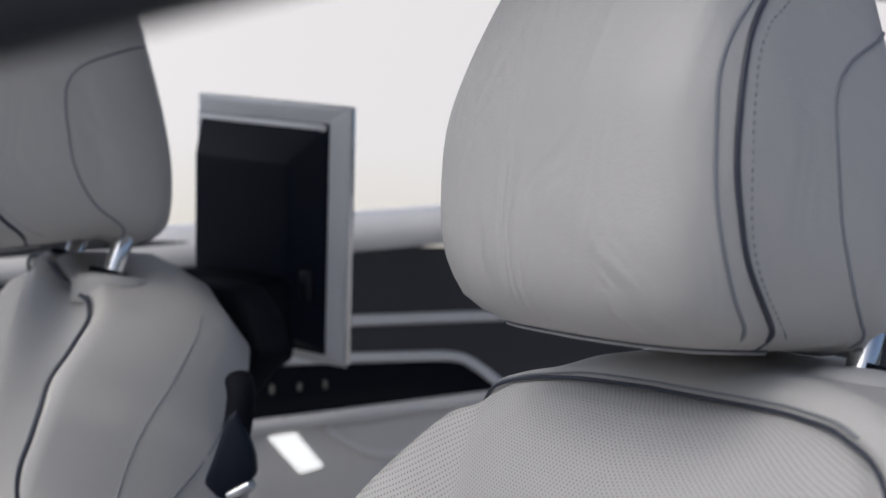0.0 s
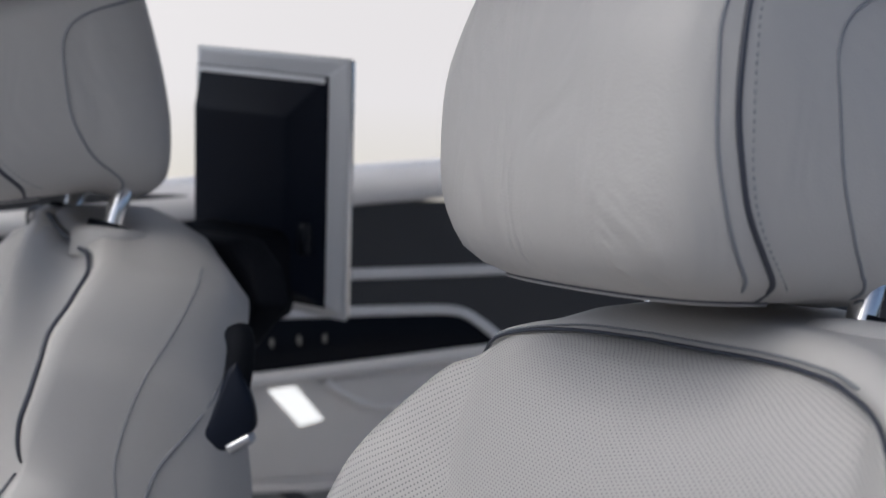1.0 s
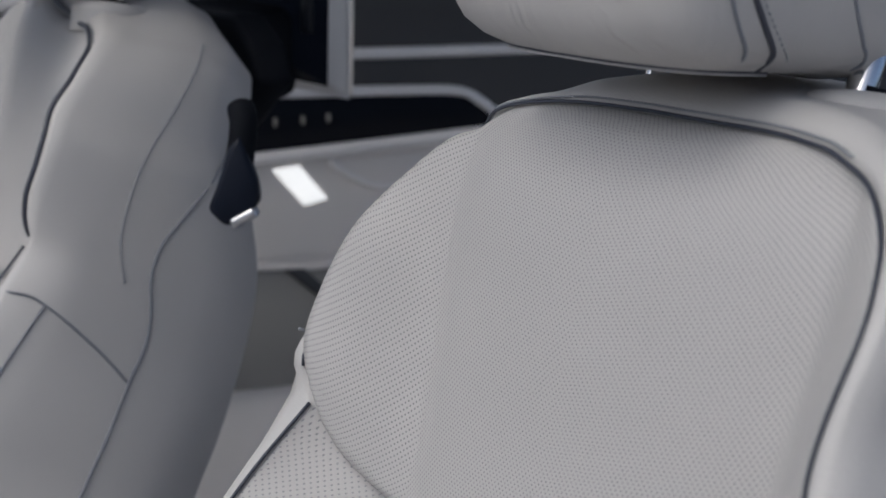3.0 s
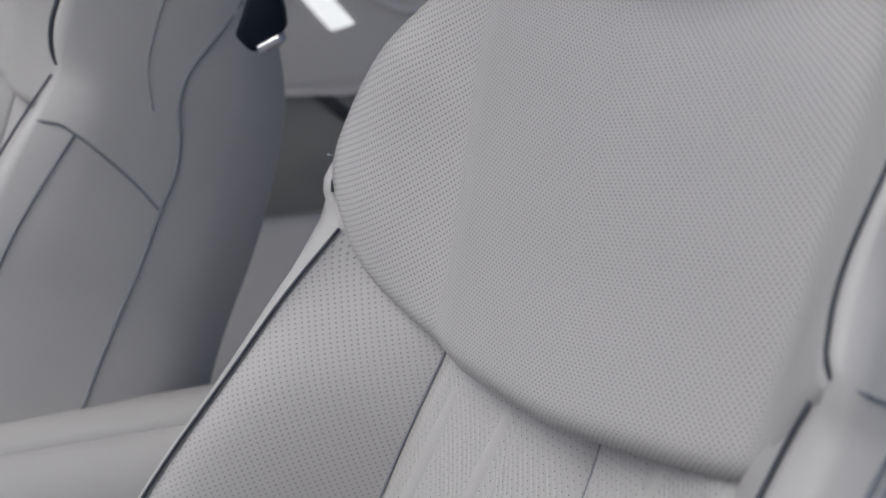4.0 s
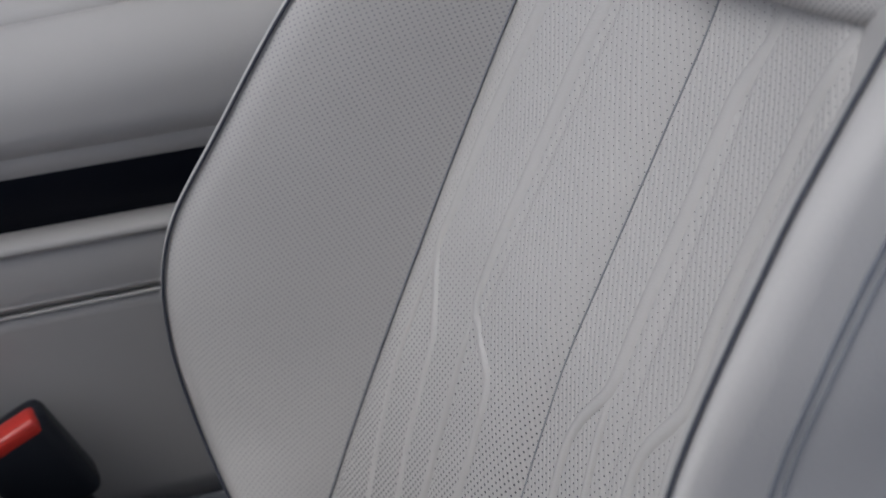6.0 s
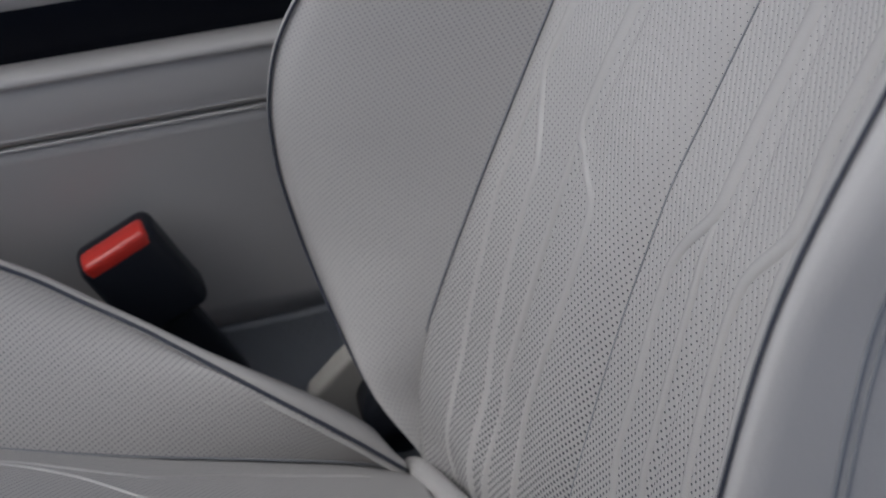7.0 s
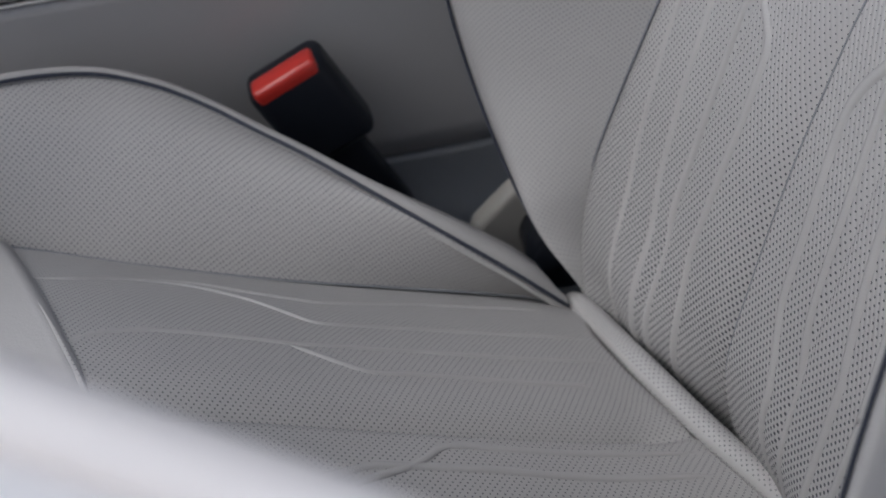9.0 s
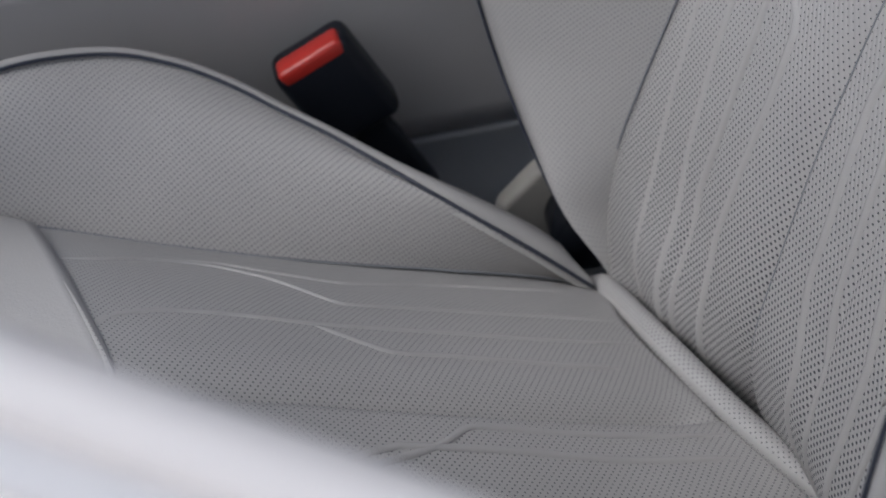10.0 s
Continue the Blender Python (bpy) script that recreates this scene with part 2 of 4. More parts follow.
# edge of the backrest: (across, up, out), one half from the lower end to the top middle
EDGE = [(0.160, 0.010, -0.012), (0.171, 0.025, 0.006), (0.184, 0.034, 0.018), (0.202, 0.052, 0.033), (0.222, 0.070, 0.045), (0.241, 0.093, 0.058), (0.257, 0.120, 0.072), (0.263, 0.155, 0.089), (0.264, 0.182, 0.100),
        (0.258, 0.224, 0.113), (0.247, 0.272, 0.118), (0.222, 0.338, 0.112), (0.199, 0.416, 0.100), (0.183, 0.480, 0.083), (0.178, 0.524, 0.068), (0.173, 0.564, 0.051)]
CROWN = [(0.176, 0.569, 0.048), (0.182, 0.580, 0.057), (0.184, 0.598, 0.062), (0.184, 0.619, 0.061), (0.180, 0.640, 0.0595), (0.172, 0.660, 0.057), (0.164, 0.683, 0.047), (0.144, 0.7105, 0.036), (0.125, 0.721, 0.032), (0.105, 0.729, 0.030), (0.068, 0.7335, 0.028), (0.0, 0.735, 0.026)]
# on the door side of the near seat the crown ends higher and the bolster's edge runs up to meet it
EDGE_DOOR = EDGE[:12] + [(0.1965, 0.412, 0.1008), (0.181, 0.486, 0.081), (0.1745, 0.522, 0.0687), (0.167, 0.558, 0.0535), (0.1685, 0.575, 0.051), (0.174, 0.588, 0.053)]
CROWN_DOOR = [(0.1885, 0.595, 0.0575), (0.1868, 0.5975, 0.0612), (0.183, 0.602, 0.062), (0.180, 0.610, 0.0616), (0.1775, 0.621, 0.061), (0.1767, 0.635, 0.060), (0.1775, 0.650, 0.0588), (0.1765, 0.6645, 0.0556), (0.171, 0.678, 0.050),
              (0.161, 0.695, 0.043), (0.144, 0.7105, 0.036), (0.125, 0.721, 0.032), (0.105, 0.729, 0.030), (0.068, 0.7335, 0.028), (0.0, 0.735, 0.026)]
seam_u = spline([(-0.02, 0.150), (0.01, 0.163), (0.035, 0.180), (0.06, 0.186), (0.117, 0.184), (0.213, 0.173), (0.308, 0.158), (0.39, 0.144), (0.474, 0.127), (0.53, 0.112), (0.56, 0.105)])
lobe_mid = spline([(0.0, 0.523), (0.055, 0.5265), (0.11, 0.533), (0.14, 0.542), (0.160, 0.552), (0.176, 0.568), (0.25, 0.62)])


lobe_rise = spline([(0.0, 0.0), (0.128, 0.0), (0.140, 0.003), (0.155, 0.010), (0.17, 0.0135), (0.1885, 0.013)])


def lobe_low(u):
    """Lower edge of the upper pad, a little uneven."""
    low = lobe_mid(abs(u)) - 0.010 * u / 0.11 * max(0, 1 - (u / 0.176) ** 4)
    return low + lobe_rise(-u)


dish = spline([(-0.02, -0.068), (0.03, -0.046), (0.062, -0.024), (0.081, -0.013), (0.121, 0.002), (0.187, 0.010), (0.264, 0.015), (0.329, 0.0155), (0.391, 0.010), (0.458, 0.003), (0.519, -0.002), (0.6, 0.0)])
crease_u = spline([(0.52, 0.115), (0.58, 0.119), (0.638, 0.126), (0.68, 0.130), (0.74, 0.130)])
crease_w = spline([(0.52, 0.017), (0.58, 0.020), (0.638, 0.026), (0.69, 0.030), (0.74, 0.023)])


def insert_w(u, v):
    """How far the quilted middle of the backrest stands out."""
    s = seam_u(v)
    x = abs(u) / s
    w = dish(v) * (1 - x**2) + 0.011 * x**2 * smooth(v / 0.12)
    a = 0.42 * s
    lane = min(abs(abs(u) - a) + 0.010, abs(abs(u) - s))
    c = u + 0.008
    fold = math.exp(-c / 0.016) if c > 0 else math.exp(-((c / 0.0024) ** 2))
    skew = 0.33 * min(0.09, max(-0.09, u)) * (1 - x**2) * (1 - smooth((v - 0.05) / 0.09))
    return w + skew + 0.005 * smooth(lane / 0.016) - 0.003 - 0.015 * fold * smooth((v + 0.01) / 0.08)


def tucked(pts):
    """The crown's far half, whose piping lies lower, behind the swell of the pad."""
    out = []
    for p in pts:
        k = smooth((p.y - 0.58) / 0.03) * (1 - smooth((p.y - 0.714) / 0.014))
        out.append(p + Vector((0.003 * k, 0, -0.014 * k)))
    return out


def sag(u, v):
    """How much lower the near half of the crown's seam runs."""
    return 0.0040 * smooth((0.06 - u) / 0.13) * (1 - smooth((-u - 0.095) / 0.05)) * smooth((v - 0.685) / 0.03)


def lift(u, v):
    """The driver seat's crown, which stays high towards its door."""
    return -0.030 * smooth((u + 0.03) / 0.14) * smooth((v - 0.60) / 0.10) + 0.008 * smooth((-0.02 - u) / 0.06) * smooth((v - 0.685) / 0.035)


def sagged(pts, drop=sag):
    return [p - Vector((0, drop(p.x, p.y), 0)) for p in pts]


def mirrored(pts):
    return [Vector((-p[0], p[1], p[2])) for p in pts]


def seat(name, label, far=False):
    """A front seat; far: the driver's seat across the cabin, whose headrest is run further out and forward."""
    root = tagged(new(name), label, "car seat", "front seats")
    # upper pad of the backrest
    edge_door, crown_door = (EDGE, CROWN) if far else (EDGE_DOOR, CROWN_DOOR)
    drop = lift if far else sag
    halves = (trace(CROWN, 40), trace(crown_door, 40))
    rows = []
    NS, NT = 72, 46
    for j in range(NT):
        q = j / (NT - 1)
        row = []
        for i in range(NS + 1):
            s = -1 + 2 * i / NS
            half = halves[0] if s >= 0 else halves[1]
            # the side edge runs up the crown, the top edge closes it
            k = 26.0 * q
            i0 = int(k)
            side = half[i0].lerp(half[min(i0 + 1, 39)], k - i0)
            top_k = 26 + 13 * (1 - abs(s))
            t0 = int(top_k)
            top = half[t0].lerp(half[min(t0 + 1, 39)], top_k - t0)
            lo_u = half[0].x * abs(s)
            lo = Vector((lo_u, lobe_low(half[0].x * s), 0.0))
            vmix = lo.y + (top.y - lo.y) * q
            corner_lo, corner_hi = half[0].x, half[26].x
            lin_side = corner_lo + (corner_hi - corner_lo) * q
            lin_side_v = half[0].y + (half[26].y - half[0].y) * q
            u = abs(s) * (corner_lo + (corner_hi - corner_lo) * q) + (top.x - abs(s) * corner_hi) * q + abs(s) * (side.x - lin_side)
            v = vmix + abs(s) * (side.y - lin_side_v)
            cu, cw = crease_u(v), crease_w(v)
            if u < cu:
                w = cw + 0.007 * (1 - (u / cu) ** 2) + 0.0015 * smooth((cu - u) / 0.020)
            else:
                k = (u - cu) / max(0.012, side.x - cu)
                w = cw + (side.z - cw) * (0.5 * k + 0.5 * smooth(k))
            under = 1 - q / 0.04
            if under > 0:
                w -= 0.008 * under**2
            q0 = 0.95 - 0.22 * smooth((u - 0.07) / 0.06)
            over = (q - q0) / (1 - q0)
            if over > 0:
                w += (top.z - w) * smooth(over)
            row.append(Vector((math.copysign(u, s), v - drop(math.copysign(u, s), v), w)))
        rows.append(row)
    part("upper_pad", pad(rows, 0.03), LEATHER_HOLES, root, "perforated grey leather shoulder pad", BACK_M)

    # quilted middle
    rows = []
    for j in range(90):
        v = -0.02 + 0.575 * j / 89
        s = seam_u(v)
        across = [s * x * (0.35 + 0.65 * x * x) for x in np.linspace(-1, 1, 161)]
        rows.append([Vector((float(u), v, insert_w(float(u), v))) for u in across])
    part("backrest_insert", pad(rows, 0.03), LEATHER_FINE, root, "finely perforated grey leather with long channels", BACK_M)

    # side bolsters of the backrest
    edge = trace(EDGE, 60)
    edge_near = trace(edge_door, 60)
    for sgn in (1, -1):
        rows = []
        for j, e in enumerate(edge if sgn > 0 else edge_near):
            q = j / 59
            v0 = 0.012 + 0.53 * q**0.96
            s = seam_u(v0) + 0.0015
            a = Vector((s, min(v0, lobe_low(sgn * s) + 0.004), 0.007 * smooth(v0 / 0.1)))
            a += Vector((-0.004, 0, -0.005)) if sgn > 0 else Vector((-0.0055, 0, 0.0045 * smooth(v0 / 0.1)))
            row = []
            for i in range(25):
                x = i / 24
                p = a.lerp(e, x)
                bulge = 0.016 * math.sin(math.pi * min(1, x * 1.05)) * smooth(q / 0.12) + 0.006 * (1 - abs(2 * x - 1) ** 6)
                p.z += bulge * (0.4 + 0.6 * x) * (1 - 0.85 * smooth((q - 0.8) / 0.2)) - (0.014 if sgn > 0 else 0.003) * smooth((q - 0.86) / 0.14) * (1 - x**6)
                row.append(Vector((sgn * p.x, p.y, p.z)))
            rows.append(row)
        for dv, dw in ((0.006, -0.008), (0.014, -0.02), (0.03, -0.045)) if sgn > 0 else ((0.005, -0.004), (0.012, -0.010), (0.03, -0.025)):
            rows.append([p + Vector((0, dv, dw)) for p in rows[59]])
        part("backrest_bolster", grid(rows), LEATHER_SIDE if sgn > 0 else LEATHER, root, "", BACK_M)

    # outer shell with a rolled lip along the edge
    ring = edge + trace(CROWN, 44)[1:]
    ring_near = edge_near + trace(crown_door, 44)[1:]
    full = edge + sagged(tucked(trace(CROWN, 44)[1:]) + mirrored(ring_near[-2::-1]), drop)
    depth_at = spline([(0.0, 0.15), (0.2, 0.20), (0.4, 0.205), (0.5, 0.20), (0.58, 0.182), (0.62, 0.163), (0.647, 0.150), (0.69, 0.124), (0.72, 0.114), (0.745, 0.105)])
    waist_u = spline([(0.43, 0.198), (0.5, 0.189), (0.58, 0.187), (0.64, 0.180)])
    waist_w = spline([(0.43, 0.0965), (0.5, 0.082), (0.58, 0.068), (0.64, 0.0595)])
    profile = [(0.0, -0.002, 0.0, -0.002), (0.0015, 0.0015, 0.002, 0.0), (0.0045, 0.0025, 0.008, 0.000), (0.0075, 0.0, 0.016, -0.008), (0.0095, -0.010, 0.021, -0.024), (0.012, -0.05, 0.029, -0.046), (0.012, -0.09, 0.035, -0.072),
               (0.008, -0.13, 0.031, -0.100), (-0.01, -0.175, 0.008, -0.128)]
    lines = []
    for i, p in enumerate(full):
        d = full[min(i + 2, len(full) - 1)] - full[max(i - 2, 0)]
        nrm = Vector((d.y, -d.x, 0)).normalized()
        if nrm.x * p.x < 0 and abs(p.x) > 0.05:
            nrm = -nrm
        if p.y > 0.72 and nrm.y < 0:
            nrm = -nrm
        if p.y < 0.6:
            nrm = Vector((math.copysign(1, p.x), 0, 0))
        top = smooth((p.y - 0.675) / 0.055) * max(0, nrm.y)
        even = Vector((math.copysign(waist_u(p.y), p.x), p.y, waist_w(p.y)))
        even = p.lerp(even, smooth((p.y - 0.40) / 0.06) * (1 - smooth((p.y - 0.615) / 0.035)))
        deep = depth_at(p.y)
        col = []
        for k, (out, dw, out_t, dw_t) in enumerate(profile):
            base = p.lerp(even, smooth((k - 2) / 3))
            if k > 3:
                out_t *= 1.15 - 0.5 * min(1.0, abs(p.x) / 0.12) ** 2
            if k > 1:
                out_t *= 1 - 0.45 * smooth((p.x - 0.04) / 0.05)
            o = out + (out_t - out) * top
            w = (dw if dw > -0.02 else dw * deep / 0.175) * (1 - top) + dw_t * top
            col.append(base + nrm * o + Vector((0, 0, w)))
        last = col[-1]
        col.append(Vector((last.x * 0.5, last.y - 0.02 * top, last.z - 0.012)))
        col.append(Vector((0, last.y - 0.03 * top, last.z - 0.016)))
        lines.append(col)
    rows = [[lines[i][k] for i in range(len(full))] for k in range(len(profile) + 2)]
    part("backrest_shell", grid(rows), LEATHER_SHELL, root, "smooth grey leather seat shell", BACK_M)

    def on_shell(i, k):
        i = min(max(i, 0), len(full) - 1.001)
        a, b = int(i), int(k)
        p = lines[a][b].lerp(lines[a][b + 1], k - b)
        q = lines[a + 1][b].lerp(lines[a + 1][b + 1], k - b)
        return p.lerp(q, i - a)

    last = len(full) - 1
    skins = []
    for sgn in (1, -1):
        span = range(0, 4 * (len(ring) - 1)) if sgn > 0 else range(4 * last, 4 * (last - len(ring) + 1), -1)
        skins.append(np.array([tuple(on_shell(i / 4, k / 8)) for i in span for k in range(8, 8 * len(profile) - 8)]))

    def side_line(keys, sgn, count=70):
        """A seam on the shell's side through (up, out) keys."""
        skin = skins[0 if sgn > 0 else 1]
        pts = []
        for q in trace([(v, w, 0) for v, w in keys], count):
            d = (skin[:, 1] - q.x) ** 2 + (skin[:, 2] - q.y) ** 2
            near = np.argsort(d)[:6]
            wt = 1 / (d[near] + 1e-7)
            pts.append(Vector((float((skin[near, 0] * wt).sum() / wt.sum()) + sgn * 0.0002, q.x, q.y)))
        return trace(pts[::3] + [pts[-1]], count)

    seams = (([(0.7354, -0.0476), (0.7066, -0.0328), (0.6738, -0.0186), (0.642, -0.0055), (0.6158, -0.001), (0.588, -0.0005), (0.570, -0.0055), (0.557, -0.011)], 0.0007, STITCH),
             ([(0.668, -0.074), (0.650, -0.064), (0.627, -0.0516), (0.600, -0.0366), (0.5786, -0.0275), (0.5565, -0.0295), (0.5422, -0.0342), (0.5308, -0.0385), (0.519, -0.0370), (0.490, -0.0315), (0.440, -0.0225), (0.3968, -0.0112), (0.362, -0.002), (0.28, 0.015), (0.15, 0.02)], 0.0013, THREAD),
             ([(0.5345, 0.0635), (0.535, 0.049), (0.531, 0.038), (0.5246, 0.024), (0.507, -0.0072), (0.491, -0.030)], 0.0010, THREAD),
             ([(0.5305, 0.038), (0.4947, 0.0514), (0.4586, 0.0645), (0.4313, 0.0716), (0.4026, 0.0779), (0.33, 0.084), (0.25, 0.084), (0.15, 0.07)], 0.0011, THREAD))
    if not far:
        seams = (([(0.597, 0.0615), (0.597, 0.0592), (0.5954, 0.0503), (0.5944, 0.0414), (0.593, 0.020)], 0.0009, STITCH),
                 ([(0.590, 0.037), (0.5446, 0.0463), (0.5213, 0.0522), (0.4985, 0.0574), (0.4754, 0.0631), (0.451, 0.0682), (0.417, 0.0715), (0.35, 0.075), (0.25, 0.072)], 0.0010, THREAD),
                 ([(0.590, 0.032), (0.5446, 0.0413), (0.5213, 0.0472), (0.4985, 0.0524), (0.4754, 0.0581), (0.451, 0.0632), (0.417, 0.0665), (0.35, 0.070), (0.25, 0.067)], 0.0008, STITCH))
    for sgn in (1, -1):
        for keys, rad, mat in seams:
            part("shell_seam", tube(side_line(keys, sgn), rad, 6), mat, root, "", BACK_M)
    pipe_m = BACK_M @ Matrix.Translation((-0.003, 0.001, 0.0028)) if far else BACK_M
    for sgn in (1, -1):
        line = [Vector((sgn * (p.x + 0.0004), p.y, p.z + 0.0022)) for p in (edge if sgn > 0 else edge_near)[5:]]
        part("piping", tube(line, 0.0010), PIPE, root, "thin dark blue piping", pipe_m)
    crown = [p + Vector((0.0, 0.0012 * smooth((p.y - 0.69) / 0.03), 0.0012)) for p in trace(CROWN, 60)[3:]]
    crown_near = [p + Vector((0.0, 0.0012 * smooth((p.y - 0.69) / 0.03), 0.0012)) for p in trace(crown_door, 60)[1:]]
    part("piping", tube(sagged(tucked(crown) + mirrored(crown_near[-2::-1]), drop), 0.0018 if far else 0.0009), PIPE, root, "thin dark blue piping", pipe_m)
    start = len(edge) + 22
    lip = [on_shell(i, 1.30) + Vector((0, 0.0003, 0.0005)) for i in range(start, len(full) - 1 - start)]
    bm = bmesh.new()
    for a in trace(lip, 110):
        block((0.0032, 0.0009, 0.0006), a, 0, bm=bm)
    part("stitching", bm, STITCH, root, "row of grey stitches", BACK_M)

    # embossed welts of the quilted middle
    def band(pts, height, half, rise, widen=0.0):
        """A soft flat band without holes along (across, along) points of a quilted face."""
        line = trace([(a, b, 0) for a, b in pts], 64)
        rows = [[], [], [], [], []]
        for i, p in enumerate(line):
            d = (line[min(i + 1, 63)] - line[max(i - 1, 0)]).normalized()
            n = Vector((-d.y, d.x, 0))
            fade = smooth(min(i, 63 - i) / 5 + 0.1)
            broad = half * (1 + widen * smooth((p.y - 0.30) / 0.10))
            for row, (o, h) in zip(rows, ((-1.0, -0.4), (-0.7, 0.7), (0.0, 1.0), (0.7, 0.7), (1.0, -0.4))):
                q = p + n * (o * broad * (0.5 + 0.5 * fade))
                row.append(Vector((q.x, q.y, height(q.x, q.y) + h * rise * fade)))
        return grid(rows)

    def corner(pts, r=0.006):
        """The same points with a tight bend kept at each."""
        out = [pts[0]]
        for a, b, c in zip(pts, pts[1:], pts[2:]):
            for q in (a, c):
                k = min(0.4, r / (math.hypot(q[0] - b[0], q[1] - b[1]) + 1e-9))
                out.append((b[0] + (q[0] - b[0]) * k, b[1] + (q[1] - b[1]) * k))
        return out + [pts[-1]]

    def welt(pts, half=0.0027):
        part("welt", band(corner(pts), insert_w, half, 0.0014, 0.5), LEATHER, root, "", BACK_M)

    welt([(0.0955, 0.510), (0.106, 0.457), (0.118, 0.397), (0.124, 0.348), (0.130, 0.3235), (0.106, 0.280), (0.1056, 0.220), (0.102, 0.163), (0.092, 0.115), (0.085, 0.067), (0.082, 0.02)], 0.0032)
    welt([(0.130, 0.32), (0.1406, 0.238), (0.137, 0.1775), (0.133, 0.139), (0.124, 0.09), (0.116, 0.02)])
    welt([(0.0558, 0.515), (0.065, 0.456), (0.0693, 0.395), (0.0725, 0.355), (0.0745, 0.3155), (0.0423, 0.293), (0.041, 0.249), (0.0456, 0.200), (0.0497, 0.149), (0.0446, 0.10), (0.040, 0.02)], 0.0032)
    welt([(0.0744, 0.312), (0.0742, 0.299), (0.0746, 0.253), (0.0765, 0.203), (0.0793, 0.157), (0.0728, 0.11), (0.066, 0.02)])
    welt([(-0.060, 0.535), (-0.0458, 0.4875), (-0.0471, 0.436), (-0.0464, 0.39), (-0.0485, 0.348), (-0.036, 0.3246), (-0.032, 0.309), (-0.0353, 0.276), (-0.0395, 0.242), (-0.042, 0.20), (-0.057, 0.156), (-0.068, 0.05)], 0.0032)
    welt([(-0.049, 0.347), (-0.052, 0.324), (-0.057, 0.290), (-0.061, 0.257), (-0.0655, 0.2145), (-0.0767, 0.176), (-0.095, 0.05)])
    welt([(-0.105, 0.54), (-0.0957, 0.507), (-0.091, 0.456), (-0.090, 0.408), (-0.0952, 0.369), (-0.0806, 0.3386), (-0.0807, 0.315), (-0.086, 0.278), (-0.094, 0.242), (-0.104, 0.205), (-0.120, 0.05)], 0.0032)
    welt([(-0.0959, 0.368), (-0.101, 0.3365), (-0.1046, 0.303), (-0.113, 0.266), (-0.125, 0.20), (-0.140, 0.05)])
    # Dark bead stands in for the shaded step beside the bolster.
    line = [Vector((seam_u(v) + 0.0006, v, insert_w(seam_u(v), v) + 0.0006)) for v in np.linspace(0.03, lobe_low(0.11), 50)]
    part("insert_edge_shade", tube(line, 0.0007, 6), THREAD, root, "", BACK_M)
    # Thin grey bead draws the shade line of the centre fold.
    line = [Vector((-0.0104, v, insert_w(-0.0125, v) - 0.0012)) for v in np.linspace(0.05, 0.525, 60)]
    part("seam", tube(line, 0.00045, 6), STITCH, root, "", BACK_M)

    # headrest
    deep = 0.028 if far else 0.0
    front = spline([(0.745, 0.083), (0.76, 0.098), (0.775, 0.110), (0.80, 0.120), (0.83, 0.125), (0.87, 0.122), (0.92, 0.111), (0.96, 0.094)])
    rear = spline([(0.745, -0.018), (0.76, -0.032), (0.78, -0.038), (0.81, -0.034), (0.85, -0.017), (0.90, 0.012), (0.96, 0.048)])
    wide = spline([(0.745, 0.071), (0.752, 0.080), (0.765, 0.089), (0.785, 0.096), (0.82, 0.099), (0.87, 0.092), (0.91, 0.083), (0.94, 0.073), (0.96, 0.064)])

    def tilt(v, w, u):
        """The underside rises towards the back and a little to the far side."""
        rise = min(0.024, 0.45 * (0.030 - w)) if far else 0.29 * (0.062 - max(w, -0.004))
        return (rise + 0.07 * u - 0.003) * (1 - smooth((v - 0.75) / 0.06))

    def head_ring(v, inset):
        wf, wb, hw = front(v) - inset, rear(v) - deep + inset * 0.6, wide(v) - inset
        pts = []
        for k in range(96):
            th = 2 * math.pi * k / 96
            c, s = math.cos(th), math.sin(th)
            n = 5.0
            x = math.copysign(abs(c) ** (2 / n), c)
            y = math.copysign(abs(s) ** (2 / n), s)
            mid, dep = (wf + wb) / 2, (wf - wb) / 2
            taper = 1 - 0.16 * (0.5 - 0.5 * y)
            w = mid + dep * y
            if y > 0:
                w -= 0.010 * x * x * y
            pts.append(Vector((hw * x * taper, v + tilt(v, w, hw * x * taper), w)))
        return pts

    levels = [(0.750, 0.03), (0.7495, 0.016), (0.7505, 0.008), (0.754, 0.003), (0.760, 0.0)]
    levels += [(0.760 + 0.160 * k / 24, 0.0) for k in range(1, 25)]
    levels += [(0.927, 0.0015), (0.934, 0.005), (0.940, 0.010), (0.945, 0.018), (0.948, 0.028), (0.949, 0.045)]
    rings = [head_ring(v, q) for v, q in levels]
    bm = grid(rings, close=True)
    for rg in (rings[0], rings[-1]):
        bm.faces.new([bm.verts.new(p) for p in rg])
    bmesh.ops.remove_doubles(bm, verts=bm.verts, dist=1e-6)
    head_m = BACK_M
    if far:
        head_m = BACK_M @ Matrix.Translation((0, 0.763, 0.076)) @ Matrix.Diagonal((1.1, 1.22, 1.22, 1)) @ Matrix.Translation((0, -0.757, -0.017))
    post_w = -0.018
    post_z = -0.037 if far else post_w
    bezel_at = Vector((0.067, 0.7515, 0.010)) if far else Vector((0.066, 0.7565, post_w - 0.006))
    head = part("headrest", bm, LEATHER_SOFT, root, "soft grey leather headrest with light creases", head_m)

    def head_at(v, th):
        """A point of the headrest's skin, th degrees round from the side towards the front."""
        th = radians(th)
        c, s = math.cos(th), math.sin(th)
        x, y = math.copysign(abs(c) ** 0.4, c), math.copysign(abs(s) ** 0.4, s)
        edge_in = 0.009 * smooth((0.759 - v) / 0.009) + 0.012 * smooth((v - 0.925) / 0.018)
